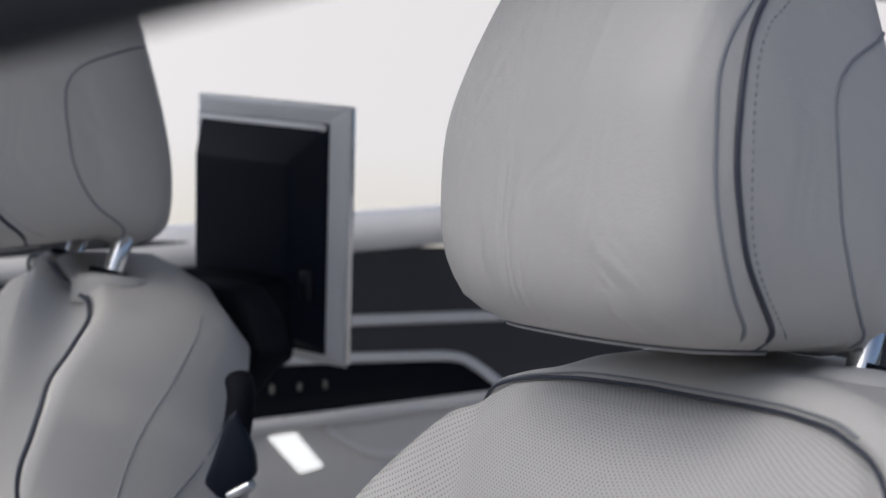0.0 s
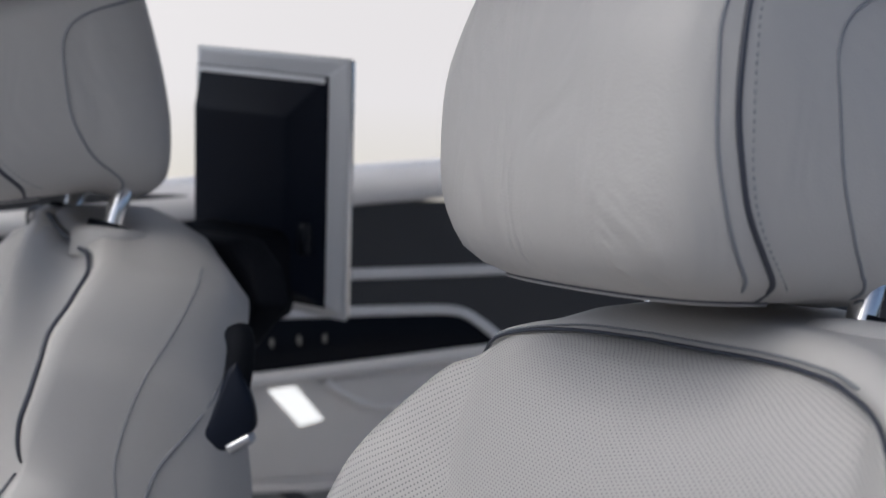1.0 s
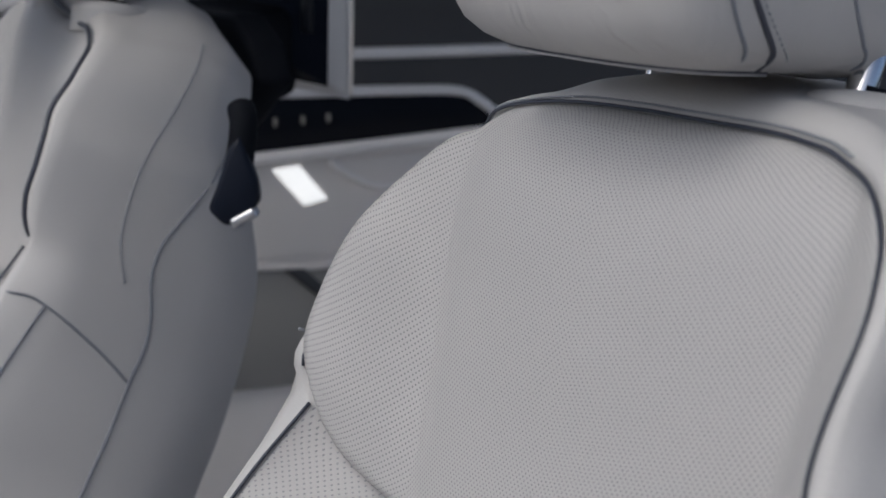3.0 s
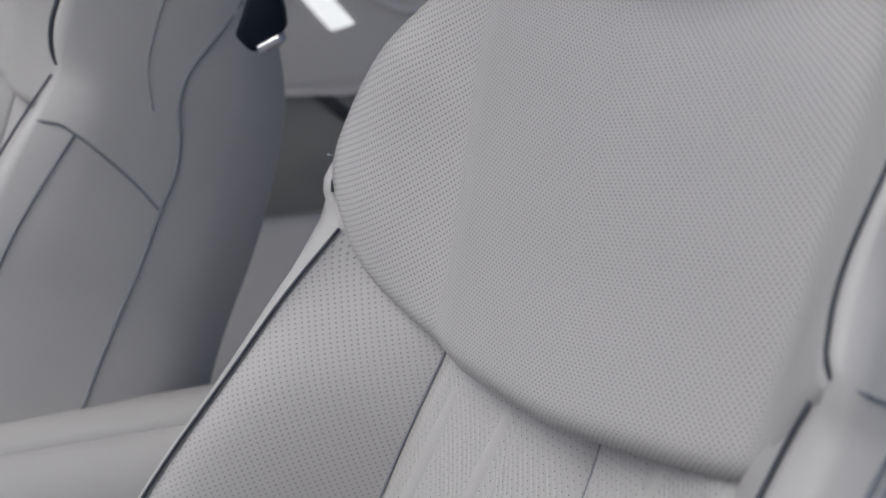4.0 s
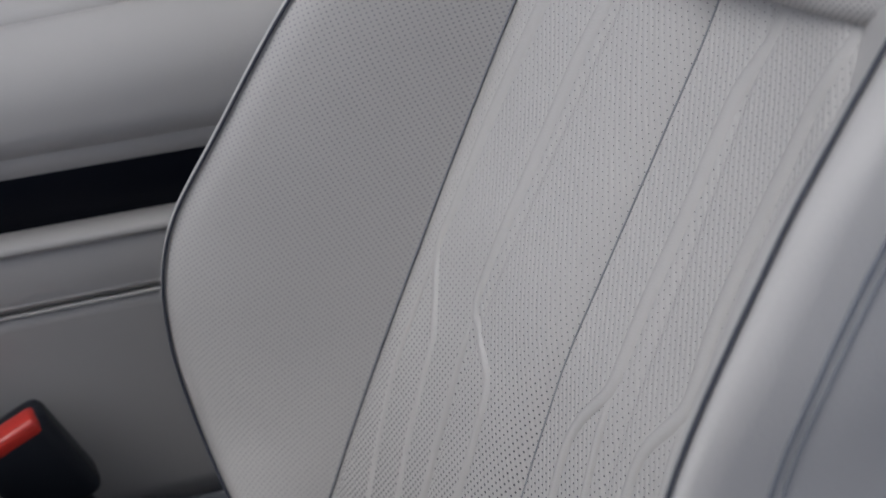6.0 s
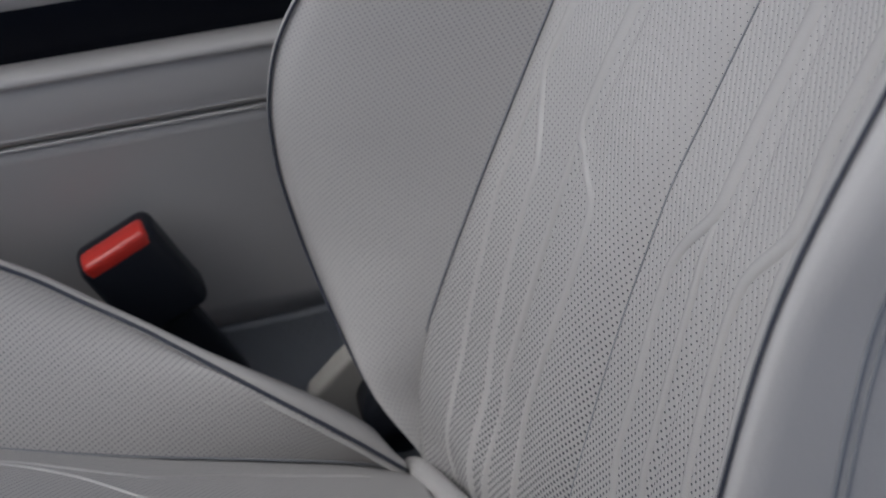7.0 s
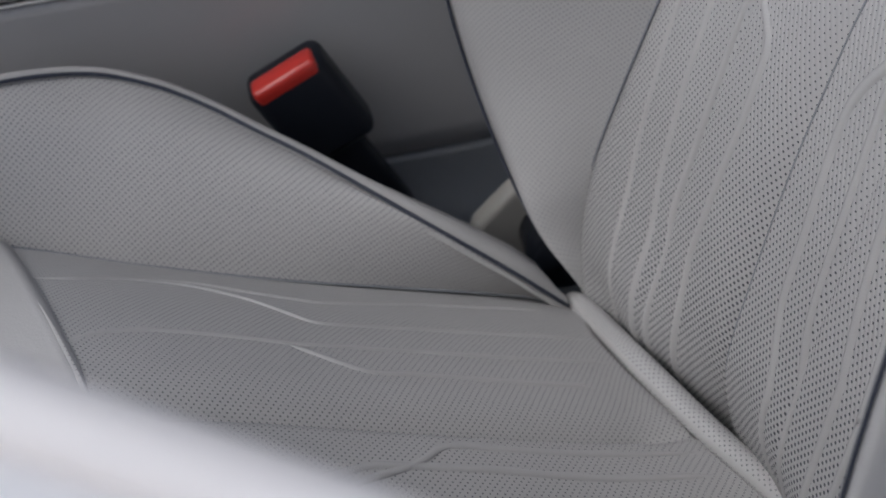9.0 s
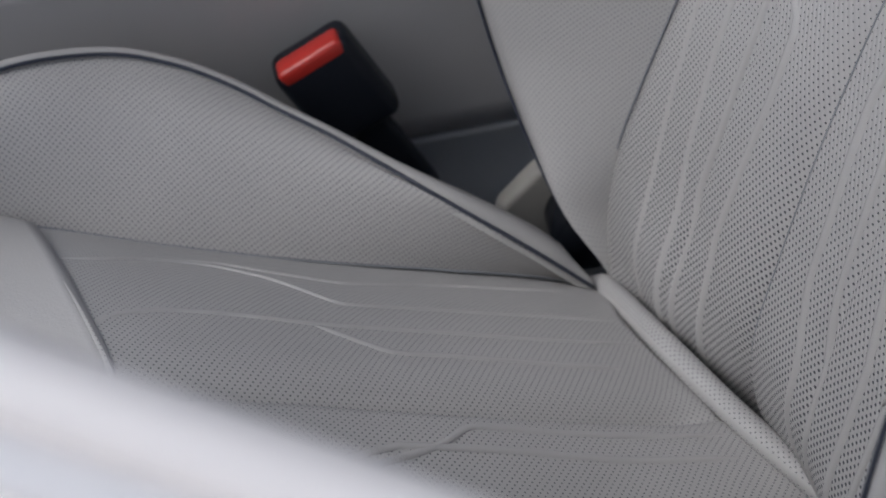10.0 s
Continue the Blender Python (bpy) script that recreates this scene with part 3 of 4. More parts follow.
        wf, wb, hw = front(v) - edge_in, rear(v) - deep + edge_in * 0.6, wide(v) - edge_in
        w = (wf + wb) / 2 + (wf - wb) / 2 * y
        if y > 0:
            w -= 0.010 * x * x * y
        u = hw * x * (1 - 0.16 * (0.5 - 0.5 * y))
        return Vector((u, v + tilt(v, w, u), w))

    def head_line(keys, count, sg):
        """A line on the headrest's side through (up, degrees round) keys."""
        pts = []
        flat = [(v, math.copysign(abs(math.sin(radians(th))) ** 0.4, th), 0) for v, th in keys]
        for q in trace([(10 * v, y, 0) for v, y, _ in flat], count):
            th = math.degrees(math.asin(max(-1.0, min(1.0, math.copysign(abs(q.y) ** 2.5, q.y)))))
            pts.append(head_at(q.x / 10, th if sg > 0 else 180 - th))
        return trace(pts, count)

    GROOVE = [(0.935, 2.0), (0.900, 6.0), (0.880, 13.0), (0.8628, 19.6), (0.8501, 26.2), (0.834, 30.2), (0.8179, 28.8), (0.8005, 26.5), (0.7894, 22.5), (0.7774, 15.7), (0.7669, 9.7), (0.7588, 5.1), (0.7540, 4.4)]
    PIPING = [(0.935, 0.4), (0.900, 2.5), (0.877, 9.0), (0.8588, 15.5), (0.8436, 18.6), (0.8208, 18.4), (0.8026, 17.0), (0.7885, 11.9), (0.7787, 7.6), (0.7679, 2.5), (0.7583, 0.3), (0.7526, 0.1), (0.7508, 0.05)]
    THREADS = [(0.925, 0.1), (0.885, 1.2), (0.8698, 3.9), (0.8585, 9.2), (0.8439, 12.6), (0.8272, 12.4), (0.8046, 10.9), (0.7908, 8.75), (0.7793, 5.1), (0.770, 1.64), (0.7607, 0.05), (0.755, -0.16), (0.7520, -1.0)]
    PANEL = [(0.7535, -30.0), (0.7618, -17.0), (0.7647, -11.8), (0.7752, -5.1), (0.7891, -1.9), (0.8013, -0.7), (0.8142, -0.34), (0.8355, -0.15), (0.8461, -0.21), (0.8563, -0.75), (0.8674, -4.0), (0.8823, -22.7), (0.889, -45.0)]
    for sg in (1, -1):
        part("head_piping", tube(head_line(GROOVE, 80, sg), 0.0008), THREAD, head, "sewn groove")
        part("head_piping", tube(head_line(PIPING, 80, sg), 0.0013), PIPE, head, "thin dark blue piping")
        bm = bmesh.new()
        run = head_line(THREADS, 130, sg)
        for a, b in zip(run[::2], run[1::2]):
            tube([a, a.lerp(b, 0.5), b], 0.0004, 4, bm=bm)
        part("head_stitching", bm, STITCH, head)
        part("side_seam", tube(head_line(PANEL, 80, sg), 0.0008, 6), THREAD, head)
        seat_v = (-0.005 if sg < 0 else 0.012) if far else 0.0
        post = [Vector((sg * (0.061 if far else 0.066), v, post_z)) for v in (0.70, 0.74, 0.755, 0.79)]
        part("post", tube(post, 0.0062, 14), CHROME, head, "chrome headrest post")
        # Far seat: a dark ring; near seat: black drawn for the shaded post hole.
        part("post_disc", tube([Vector((sg * bezel_at.x, bezel_at.y + seat_v + v, bezel_at.z)) for v in (-0.014, 0.0, 0.0055)], 0.019 if far else 0.0105, 18), MATTE, root, "black disc round the post", BACK_M)
        bz = bmesh.new()
        prof = [(0.0, 0.004), (0.012, 0.0045), (0.02, 0.003), (0.025, 0.0), (0.026, -0.004), (0.026, -0.02)]
        rgs = [[Vector((r * math.cos(2 * math.pi * k / 32) * 1.0, h, r * math.sin(2 * math.pi * k / 32) * 1.12)) for k in range(32)] for r, h in prof[1:]]
        grid(rgs, close=True, bm=bz)
        bz.faces.new([bz.verts.new(p) for p in rgs[0]])
        bmesh.ops.remove_doubles(bz, verts=bz.verts, dist=1e-6)
        part("bezel", bz, LEATHER, root, "grey plastic headrest guide", BACK_M @ Matrix.Translation((sg * bezel_at.x, bezel_at.y + seat_v, bezel_at.z)) @ pose(0, 0, 0, 10, 0, 0))

    low_edge = [head_at(0.7503, -0.1 + 180.2 * k / 119) for k in range(120)]
    part("lower_seam", tube(low_edge, 0.0009, 6), PIPE, head, "thin dark blue piping")
    part("lower_lip", tube([p + Vector((0, -0.0012, 0.0)) for p in low_edge], 0.0005, 6), LEATHER, head)

    # seat cushion
    cseam = spline([(-0.06, 0.150), (0.0, 0.163), (0.022, 0.171), (0.1, 0.181), (0.19, 0.190), (0.28, 0.204), (0.36, 0.221), (0.42, 0.228)])
    hump = spline([(-0.05, 0.062), (-0.02, 0.056), (0.0, 0.053), (0.06, 0.058), (0.126, 0.066), (0.19, 0.075), (0.267, 0.086), (0.33, 0.090), (0.42, 0.088)])

    def cushion_w(u, f):
        x = min(1, abs(u) / cseam(f))
        w = hump(f) * (1 - x**1.9) + 0.012 * smooth((0.03 - u) / 0.10) * (1 - smooth((f + 0.01) / 0.09)) * (1 - x**4)
        lane = min(abs(u), abs(abs(u) - cseam(f)))
        return w + 0.004 * smooth(lane / 0.020) - 0.003 - 0.008 * math.exp(-((u / 0.0035) ** 2)) * smooth((f + 0.012) / 0.04) + 0.003 * smooth((0.015 + u) / 0.015) * smooth(-u / 0.002) - (0.005 * smooth(1 - u / 0.032) * smooth((f + 0.012) / 0.04) if u > 0 else 0.0)

    # the rear edge runs further back towards the door
    rear_f = spline([(-0.165, -0.035), (-0.11, -0.045), (-0.078, -0.0401), (-0.064, -0.0317), (-0.047, -0.022), (-0.028, -0.013), (-0.008, -0.0059), (0.013, 0.0005), (0.035, 0.0097), (0.059, 0.0175), (0.089, 0.0211), (0.145, 0.006), (0.168, 0.0)])
    rows = []
    for j in range(80):
        q = j / 79
        row = []
        for i in range(101):
            x = -1 + 2 * i / 100
            fend = 0.334 + 0.055 * abs(x) - 0.022 * x * x
            fbeg = rear_f(0.163 * x) - 0.004
            f = fbeg + (fend - fbeg) * q
            u = x * cseam(f)
            row.append(Vector((u, f, cushion_w(u, f))))
        rows.append(row)
    part("cushion_insert", pad(rows, 0.04), LEATHER_CUSHION, root, "finely perforated quilted grey leather", CUSH_M)
    # smooth leather nose of the cushion
    rows = []
    for j in range(20):
        q = j / 19
        row = []
        for i in range(61):
            x = -1 + 2 * i / 60
            f0 = 0.3305 + 0.055 * abs(x) - 0.022 * x * x
            f = f0 + 0.13 * q
            u = x * (cseam(f0) + 0.05 * q)
            w = cushion_w(x * cseam(f0) * 0.98, f0) * (1 - q) + 0.0010 * (1 - q) ** 8 + 0.01 * q - 0.09 * smooth((q - 0.35) / 0.65) ** 2
            row.append(Vector((u, f, w)))
        rows.append(row)
    part("cushion_nose", pad(rows, 0.04), LEATHER, root, "smooth grey leather cushion front", CUSH_M)
    # cushion bolsters
    BOL = [(0.149, 0.013, 0.011), (0.160, 0.054, 0.031), (0.185, 0.109, 0.049), (0.235, 0.175, 0.059), (0.258, 0.209, 0.063), (0.279, 0.243, 0.068), (0.293, 0.278, 0.072), (0.300, 0.320, 0.072), (0.285, 0.381, 0.068), (0.26, 0.43, 0.05)]
    pipe_line = trace(BOL, 60)
    for sgn in (1, -1):
        rows = []
        for j, e in enumerate(pipe_line):
            q = j / 59
            f = 0.006 + 0.40 * q
            a = Vector((cseam(f) + 0.001, f, -0.002))
            row = []
            for i in range(25):
                x = i / 24
                p = a.lerp(e, x)
                p.z += 0.020 * math.sin(math.pi * x) * smooth(q / 0.2)
                row.append(Vector((sgn * p.x, p.y, p.z)))
            rows.append(row)
        part("cushion_bolster", grid(rows), LEATHER_BOLSTER, root, "", CUSH_M)
        line = [Vector((sgn * p.x, p.y, p.z + 0.003)) for p in pipe_line]
        part("cushion_piping", tube(line, 0.0014), PIPE, root, "thin dark blue piping", CUSH_M)
        rows = []
        for ou, dz in ((0.0, -0.004), (0.002, 0.003), (0.008, 0.003), (0.015, -0.004), (0.020, -0.03), (0.018, -0.14), (0.0, -0.2)):
            row = []
            for i, p in enumerate(pipe_line):
                d = pipe_line[min(i + 1, 59)] - pipe_line[max(i - 1, 0)]
                nr = Vector((d.y, -d.x, 0)).normalized()
                spread = ou * (1 + 1.3 * (1 - smooth((i - 4) / 22)) * smooth(i / 3))
                row.append(Vector((sgn * (p.x + nr.x * spread), p.y + nr.y * spread, p.z + dz)))
            rows.append(row)
        part("cushion_side", grid(rows), LEATHER, root, "smooth grey leather cushion side", CUSH_M)
    for sgn in (1, -1):
        line = [Vector((sgn * (cseam(f) + 0.0004), f, -0.0012)) for f in np.linspace(0.01, 0.38, 50)]
        part("cushion_seam", tube(line, 0.0008, 6), STITCH, root, "", CUSH_M)
    # rolled flap along the crease
    pts = trace([(0.166, 0.0, 0.0), (0.1458, 0.0024, 0.014), (0.0625, 0.0087, 0.0524), (0.0116, -0.0023, 0.0621), (-0.0241, -0.0145, 0.0662), (-0.0574, -0.0307, 0.0677), (-0.0757, -0.0422, 0.0656), (-0.105, -0.05, 0.058), (-0.15, -0.035, 0.015)], 60)
    part("crease_roll", tube(pts, 0.0080, 14), LEATHER_CUSHION, root, "", CUSH_M)

    def cwelt(pts):
        part("cushion_welt", band(corner(pts), cushion_w, 0.0024, 0.0013), LEATHER, root, "", CUSH_M)

    cwelt([(0.129, 0.359), (0.130, 0.331), (0.137, 0.301), (0.135, 0.269), (0.120, 0.238), (0.090, 0.203), (0.093, 0.139), (0.095, 0.070), (0.095, 0.024)])
    cwelt([(0.138, 0.295), (0.142, 0.265), (0.132, 0.234), (0.1235, 0.192), (0.135, 0.124), (0.139, 0.038)])
    cwelt([(0.052, 0.342), (0.0595, 0.332), (0.0653, 0.305), (0.0648, 0.272), (0.062, 0.226), (0.065, 0.148), (0.066, 0.070), (0.067, 0.021)])
    cwelt([(0.062, 0.226), (0.052, 0.209), (0.0395, 0.184), (0.0415, 0.1545), (0.0413, 0.115), (0.0404, 0.0436)])
    cwelt([(-0.060, 0.28), (-0.040, 0.21), (-0.026, 0.172), (-0.012, 0.153), (-0.013, 0.097), (-0.015, 0.0)])
    cwelt([(-0.045, 0.25), (-0.028, 0.197), (-0.027, 0.134), (-0.031, 0.05), (-0.033, 0.0)])
    cwelt([(-0.12, 0.32), (-0.075, 0.26), (-0.070, 0.17), (-0.066, 0.02)])
    base = block((0.46, 0.44, 0.16), (0, 0.2, -0.14), 0.03)
    part("seat_base", base, BLACK, root, "black plastic seat base", CUSH_M)
    part("seat_pedestal", block((0.40, 0.36, 0.30), (0, 0.14, 0.42), 0.01), BLACK, root, "black seat rails")
    return root


seat("front_seat", "light grey perforated leather front seat with dark blue piping")
far_seat = seat("front_seat", "light grey leather driver seat with a rear screen behind its headrest", True)
far_seat.matrix_basis = pose(0.69, 0.040, 0.652, -2.1) @ Matrix.Translation((0, 0, -0.62))

# ---- cabin ----


def slab(name, size, at, mat, label, bevel=0.004, kind="structure"):
    return tagged(part(name, block(size, at, bevel), mat), label, "", "", kind)


ground = slab("ground", (60, 60, 0.1), (0, 0, -0.05), FLOOR, "smooth grey concrete ground outside", 0)
floor = slab("floor", (1.75, 2.6, 0.06), (0.42, -0.35, 0.27), CARPET, "dark grey carpeted cabin floor")
# Out of view: its front edge and pale tone set the light on the seats.
ceiling = slab("ceiling", (1.32, 1.78, 0.05), (0.435, -0.81, 1.81), HEADLINER, "unseen pale grey headliner, sized to shape the light", 0.01)
# Added, out of view: kept low and pale so light comes from behind.
wall_rear = slab("wall_rear", (1.8, 0.06, 0.9), (0.42, -1.7, 0.75), BEIGE, "added unseen light grey wall behind the cabin")

# Added, out of view: cuts low front light, pale face fills the seats.
wall_front = slab("wall_front", (1.8, 0.08, 0.90), (0.42, 0.94, 0.67), BEIGE, "added unseen light grey wall in front of the seats")

# far side door panel with an open window above its sill
DX = 1.15


def ribbon(pts, half, thick, count=40):
    """A flat band of that half width along points (along, height) on the door's face."""
    line = trace([(0, y, z) for y, z in pts], count)
    rows = [[], [], [], []]
    for i, p in enumerate(line):
        d = (line[min(i + 1, count - 1)] - line[max(i - 1, 0)]).normalized()
        n = Vector((0, -d.z, d.y))
        for row, (a, b) in zip(rows, ((half, 0.0), (half * 0.8, -thick), (-half * 0.8, -thick), (-half, 0.0))):
            row.append(p + n * a + Vector((DX + b, 0, 0)))
    bm = grid(rows)
    grid([rows[3], rows[0]], bm=bm)
    return bm


def face(pts, thick, bevel=0.002):
    """A plate of outline (along, height) that stands off the door's face."""
    bm = bmesh.new()
    f = bm.faces.new([bm.verts.new((DX, y, z)) for y, z in pts])
    r = bmesh.ops.extrude_face_region(bm, geom=[f])
    bmesh.ops.translate(bm, vec=(-thick, 0, 0), verts=[v for v in r["geom"] if isinstance(v, bmesh.types.BMVert)])
    if bevel:
        bmesh.ops.bevel(bm, geom=list(bm.edges), offset=bevel, segments=2, profile=0.5, affect="EDGES", clamp_overlap=True)
    return bm


door = tagged(new("door_1"), "rear door panel in charcoal, silver and light grey trim", "door", "", "structure")
part("upper_trim", block((0.05, 2.8, 0.26), (1.175, -0.5, 1.29), 0.004), CHARCOAL, door, "charcoal upper trim")
part("lower_trim", block((0.05, 2.8, 0.93), (1.178, -0.5, 0.70), 0.006), BEIGE, door, "light grey lower trim")
sill_rows = []
for x, z in ((1.150, 1.424), (1.142, 1.428), (1.141, 1.438), (1.148, 1.450), (1.165, 1.463), (1.195, 1.473), (1.24, 1.476), (1.25, 1.43)):
    sill_rows.append([Vector((x, 0.3 - 2.2 * k / 20, z - 0.012 + (-0.617 - 0.3 + 2.2 * k / 20) * 0.10)) for k in range(21)])
part("window_sill", pad(sill_rows, 0.004, (1, 0, 0)), SILL, door, "satin white window sill")
part("silver_strip", ribbon([(0.3, 1.315), (-0.38, 1.325), (-0.603, 1.3285), (-0.826, 1.335), (-1.5, 1.355)], 0.007, 0.006), SILVER, door, "thin satin silver strip")
part("switch_recess", face([(-0.2800, 1.2810), (-0.7500, 1.2830), (-0.7750, 1.2710), (-0.8150, 1.2430), (-0.7800, 1.2310), (-0.4870, 1.2100), (-0.2800, 1.1950)], 0.003, 0.001), GLOSS, door, "black gloss switch recess")
part("armrest_trim", face([(-0.2800, 1.1860), (-0.4870, 1.2010), (-0.7800, 1.2255), (-0.9300, 1.2380), (-1.3000, 1.2650), (-1.3000, 1.0900), (-0.2800, 1.0900)], 0.003, 0.001), BEIGE, door, "light grey trim below the switches")
part("recess_bezel", ribbon([(-0.2800, 1.2810), (-0.5000, 1.2820), (-0.6600, 1.2840), (-0.7450, 1.2830), (-0.7780, 1.2700), (-0.8160, 1.2440)], 0.0065, 0.010, 60), SILVER, door, "silver bezel round the switches")
part("chrome_strip", ribbon([(-0.2800, 1.1910), (-0.4870, 1.2060), (-0.7800, 1.2305), (-0.9300, 1.2430)], 0.0085, 0.014), PALE, door, "pale satin strip")
for y in (-0.500, -0.535, -0.568):
    part("window_switch", block((0.008, 0.003, 0.011), (DX - 0.005, y, 1.2505 + (y + 0.535) * -0.06), 0.003), PLASTIC, door, "grey window switch", None)
part("pull_cup", face([(-0.5720, 1.2010), (-0.6300, 1.1690), (-0.6850, 1.1680), (-0.7460, 1.2150)], 0.006, 0.003), BEIGE, door, "light grey pull cup")
part("cup_rim", ribbon([(-0.5680, 1.2030), (-0.5840, 1.1900), (-0.6120, 1.1760), (-0.6350, 1.1685), (-0.6820, 1.1685), (-0.7080, 1.1790), (-0.7300, 1.1980), (-0.7460, 1.2160)], 0.005, 0.012, 50), PALE, door, "pale rim of the pull cup")
LAMP = glowing("courtesy_lamp", (1.0, 0.93, 0.88), 0.8)
part("courtesy_light", face([(-0.4960, 1.1930), (-0.5320, 1.1970), (-0.5690, 1.1550), (-0.5380, 1.1480)], 0.006, 0.003), LAMP, door, "lit white courtesy light")
# Flat plate; the shade inside the pocket is put into its darker grey.
part("map_pocket", face([(-0.2800, 1.0800), (-0.5070, 1.0720), (-0.5600, 1.0700), (-0.9300, 1.0850), (-0.9300, 0.9300), (-0.2800, 0.9300)], 0.004, 0.002), PLASTIC, door, "map pocket plate with its inner shade in the grey")
part("pocket_rim", ribbon([(-0.2800, 1.0840), (-0.5070, 1.0760), (-0.5600, 1.0740), (-0.9300, 1.0890)], 0.004, 0.008), BEIGE, door, "light grey pocket rim")
part("pocket_grip", face([(-0.5100, 1.0730), (-0.5360, 1.0730), (-0.5800, 1.0330), (-0.5660, 1.0280)], 0.012, 0.003), CHARCOAL, door, "dark pocket grip")

# bright outdoors behind the window, a little warmer towards the ground
backdrop_m = bpy.data.materials.new("bright_outdoors")
backdrop_m.use_nodes = True
_nd, _lk = backdrop_m.node_tree.nodes, backdrop_m.node_tree.links
_bs = _nd["Principled BSDF"]
_bs.inputs["Base Color"].default_value = (0, 0, 0, 1)
_tc, _sp = _nd.new("ShaderNodeTexCoord"), _nd.new("ShaderNodeSeparateXYZ")
_lk.new(_tc.outputs["Object"], _sp.inputs[0])
_mr = _nd.new("ShaderNodeMapRange")
_mr.inputs["From Min"].default_value, _mr.inputs["From Max"].default_value = 1.55, 2.15
_lk.new(_sp.outputs[2], _mr.inputs["Value"])
_mx = _nd.new("ShaderNodeMix")
_mx.data_type = "RGBA"
_mx.inputs[6].default_value, _mx.inputs[7].default_value = (0.76, 0.66, 0.55, 1), (0.835, 0.74, 0.71, 1)
_lk.new(_mr.outputs[0], _mx.inputs[0])
_lk.new(_mx.outputs[2], _bs.inputs["Emission Color"])
_bs.inputs["Emission Strength"].default_value = 0.95
backdrop = tagged(part("backdrop", block((0.1, 9, 4.4), (7, -4, 1.4), 0), backdrop_m), "overexposed bright sky and ground outside the window", "", "", "structure")

# ---- centre console ----
console = tagged(new("centre_console"), "light grey leather centre console with padded armrest", "console")


def along_y(profile, y0, y1, away=(1, 0, 0), thick=0.02, lift=0.0, level=False):
    """A panel with the profile (x, z) drawn along the car from y0 to y1, rising by lift; level: its upper part stays level."""
    rows = []
    for x, z in profile:
        rise = lift * (1 - smooth((z - 0.905) / 0.07)) if level else lift
        rows.append([Vector((x, y0 + (y1 - y0) * k / 24, z + rise * (y0 + (y1 - y0) * k / 24))) for k in range(25)])
    return pad(rows, thick, away)


def arc(cx, cz, r, a0, a1, n=8):
    return [(cx + r * math.cos(radians(a0 + (a1 - a0) * k / n)), cz + r * math.sin(radians(a0 + (a1 - a0) * k / n))) for k in range(n + 1)]


UP = 0.075
part("console_side", along_y([(0.358, 0.613), (0.356, 0.635), (0.352, 0.74), (0.349, 0.793), (0.348, 0.803)], -0.45, 0.75, lift=UP), LEATHER_CONSOLE, console, "smooth grey leather console side")
part("console_band", along_y([(0.348, 0.809), (0.346, 0.814), (0.346, 0.836), (0.347, 0.847), (0.350, 0.852)], -0.45, 0.75, lift=UP), LEATHER_CONSOLE, console, "padded grey leather band")
for z in (0.8060, 0.8135):
    part("console_seam", tube([Vector((0.347, -0.45 + 1.2 * k / 12, z + UP * (-0.45 + 1.2 * k / 12))) for k in range(13)], 0.0014, 8), LEATHER, console)
part("console_ledge", along_y([(0.350, 0.850), (0.344, 0.852), (0.342, 0.856), (0.345, 0.859), (0.366, 0.8605)], -0.45, 0.75, (0.3, 0, -1), lift=UP), LEATHER, console, "pale leather ledge")
part("gloss_trim", along_y([(0.366, 0.852), (0.362, 0.856), (0.360, 0.882), (0.362, 0.915)], -0.45, 0.75, (1, 0, 0), 0.01, lift=UP), GLOSS, console, "black gloss trim")
LID_SIDE = [(0.366, 0.908)] + arc(0.378, 0.935, 0.030, 238, 178, 6) + arc(0.395, 0.944, 0.046, 172, 88, 10) + [(0.402, 0.9885), (0.410, 0.986), (0.412, 0.982)]
part("armrest_lid", along_y(LID_SIDE, -0.17, 0.42, (0.4, 0, -1), lift=UP, level=True), LEATHER, console, "padded grey leather armrest lid")
part("armrest_lid", along_y([(0.412, 0.981), (0.414, 0.987), (0.422, 0.991), (0.440, 0.992), (0.468, 0.989), (0.480, 0.977), (0.482, 0.945)], -0.17, 0.42, (0, 0, -1), lift=UP, level=True), LEATHER, console, "padded grey leather armrest lid")
part("lid_gap", tube([Vector((0.413, -0.165 + 0.58 * k / 12, 0.9835)) for k in range(13)], 0.0012, 6), THREAD, console)
part("console_core", block((0.10, 1.18, 0.60), (0.425, 0.15, 0.63), 0.01), CHARCOAL, console, "dark console body")
part("armrest_back", block((0.09, 0.02, 0.10), (0.425, -0.172, 0.91), 0.008), LEATHER, console)
part("carpet_edge", along_y([(0.364, 0.33), (0.364, 0.55), (0.362, 0.600), (0.358, 0.608)], -0.45, 0.75, lift=UP), CARPET, console, "dark grey carpeted console foot")

# small parts in the gap between seat and console
hinge_cover = tagged(new("hinge_cover"), "grey plastic hinge cover beside the seat cushion", "seat trim")
HC = [(0.042, 0.621), (0.013, 0.647), (-0.03, 0.645), (-0.06, 0.55), (-0.02, 0.49), (0.06, 0.56)]
bm = bmesh.new()
f = bm.faces.new([bm.verts.new((0.275, y, z)) for y, z in HC])
r = bmesh.ops.extrude_face_region(bm, geom=[f])
bmesh.ops.translate(bm, vec=(-0.018, 0, 0), verts=[v for v in r["geom"] if isinstance(v, bmesh.types.BMVert)])
bmesh.ops.bevel(bm, geom=list(bm.edges), offset=0.005, segments=3, profile=0.5, affect="EDGES", clamp_overlap=True)
part("cover", bm, PLASTIC, hinge_cover)
knob = bmesh.new()
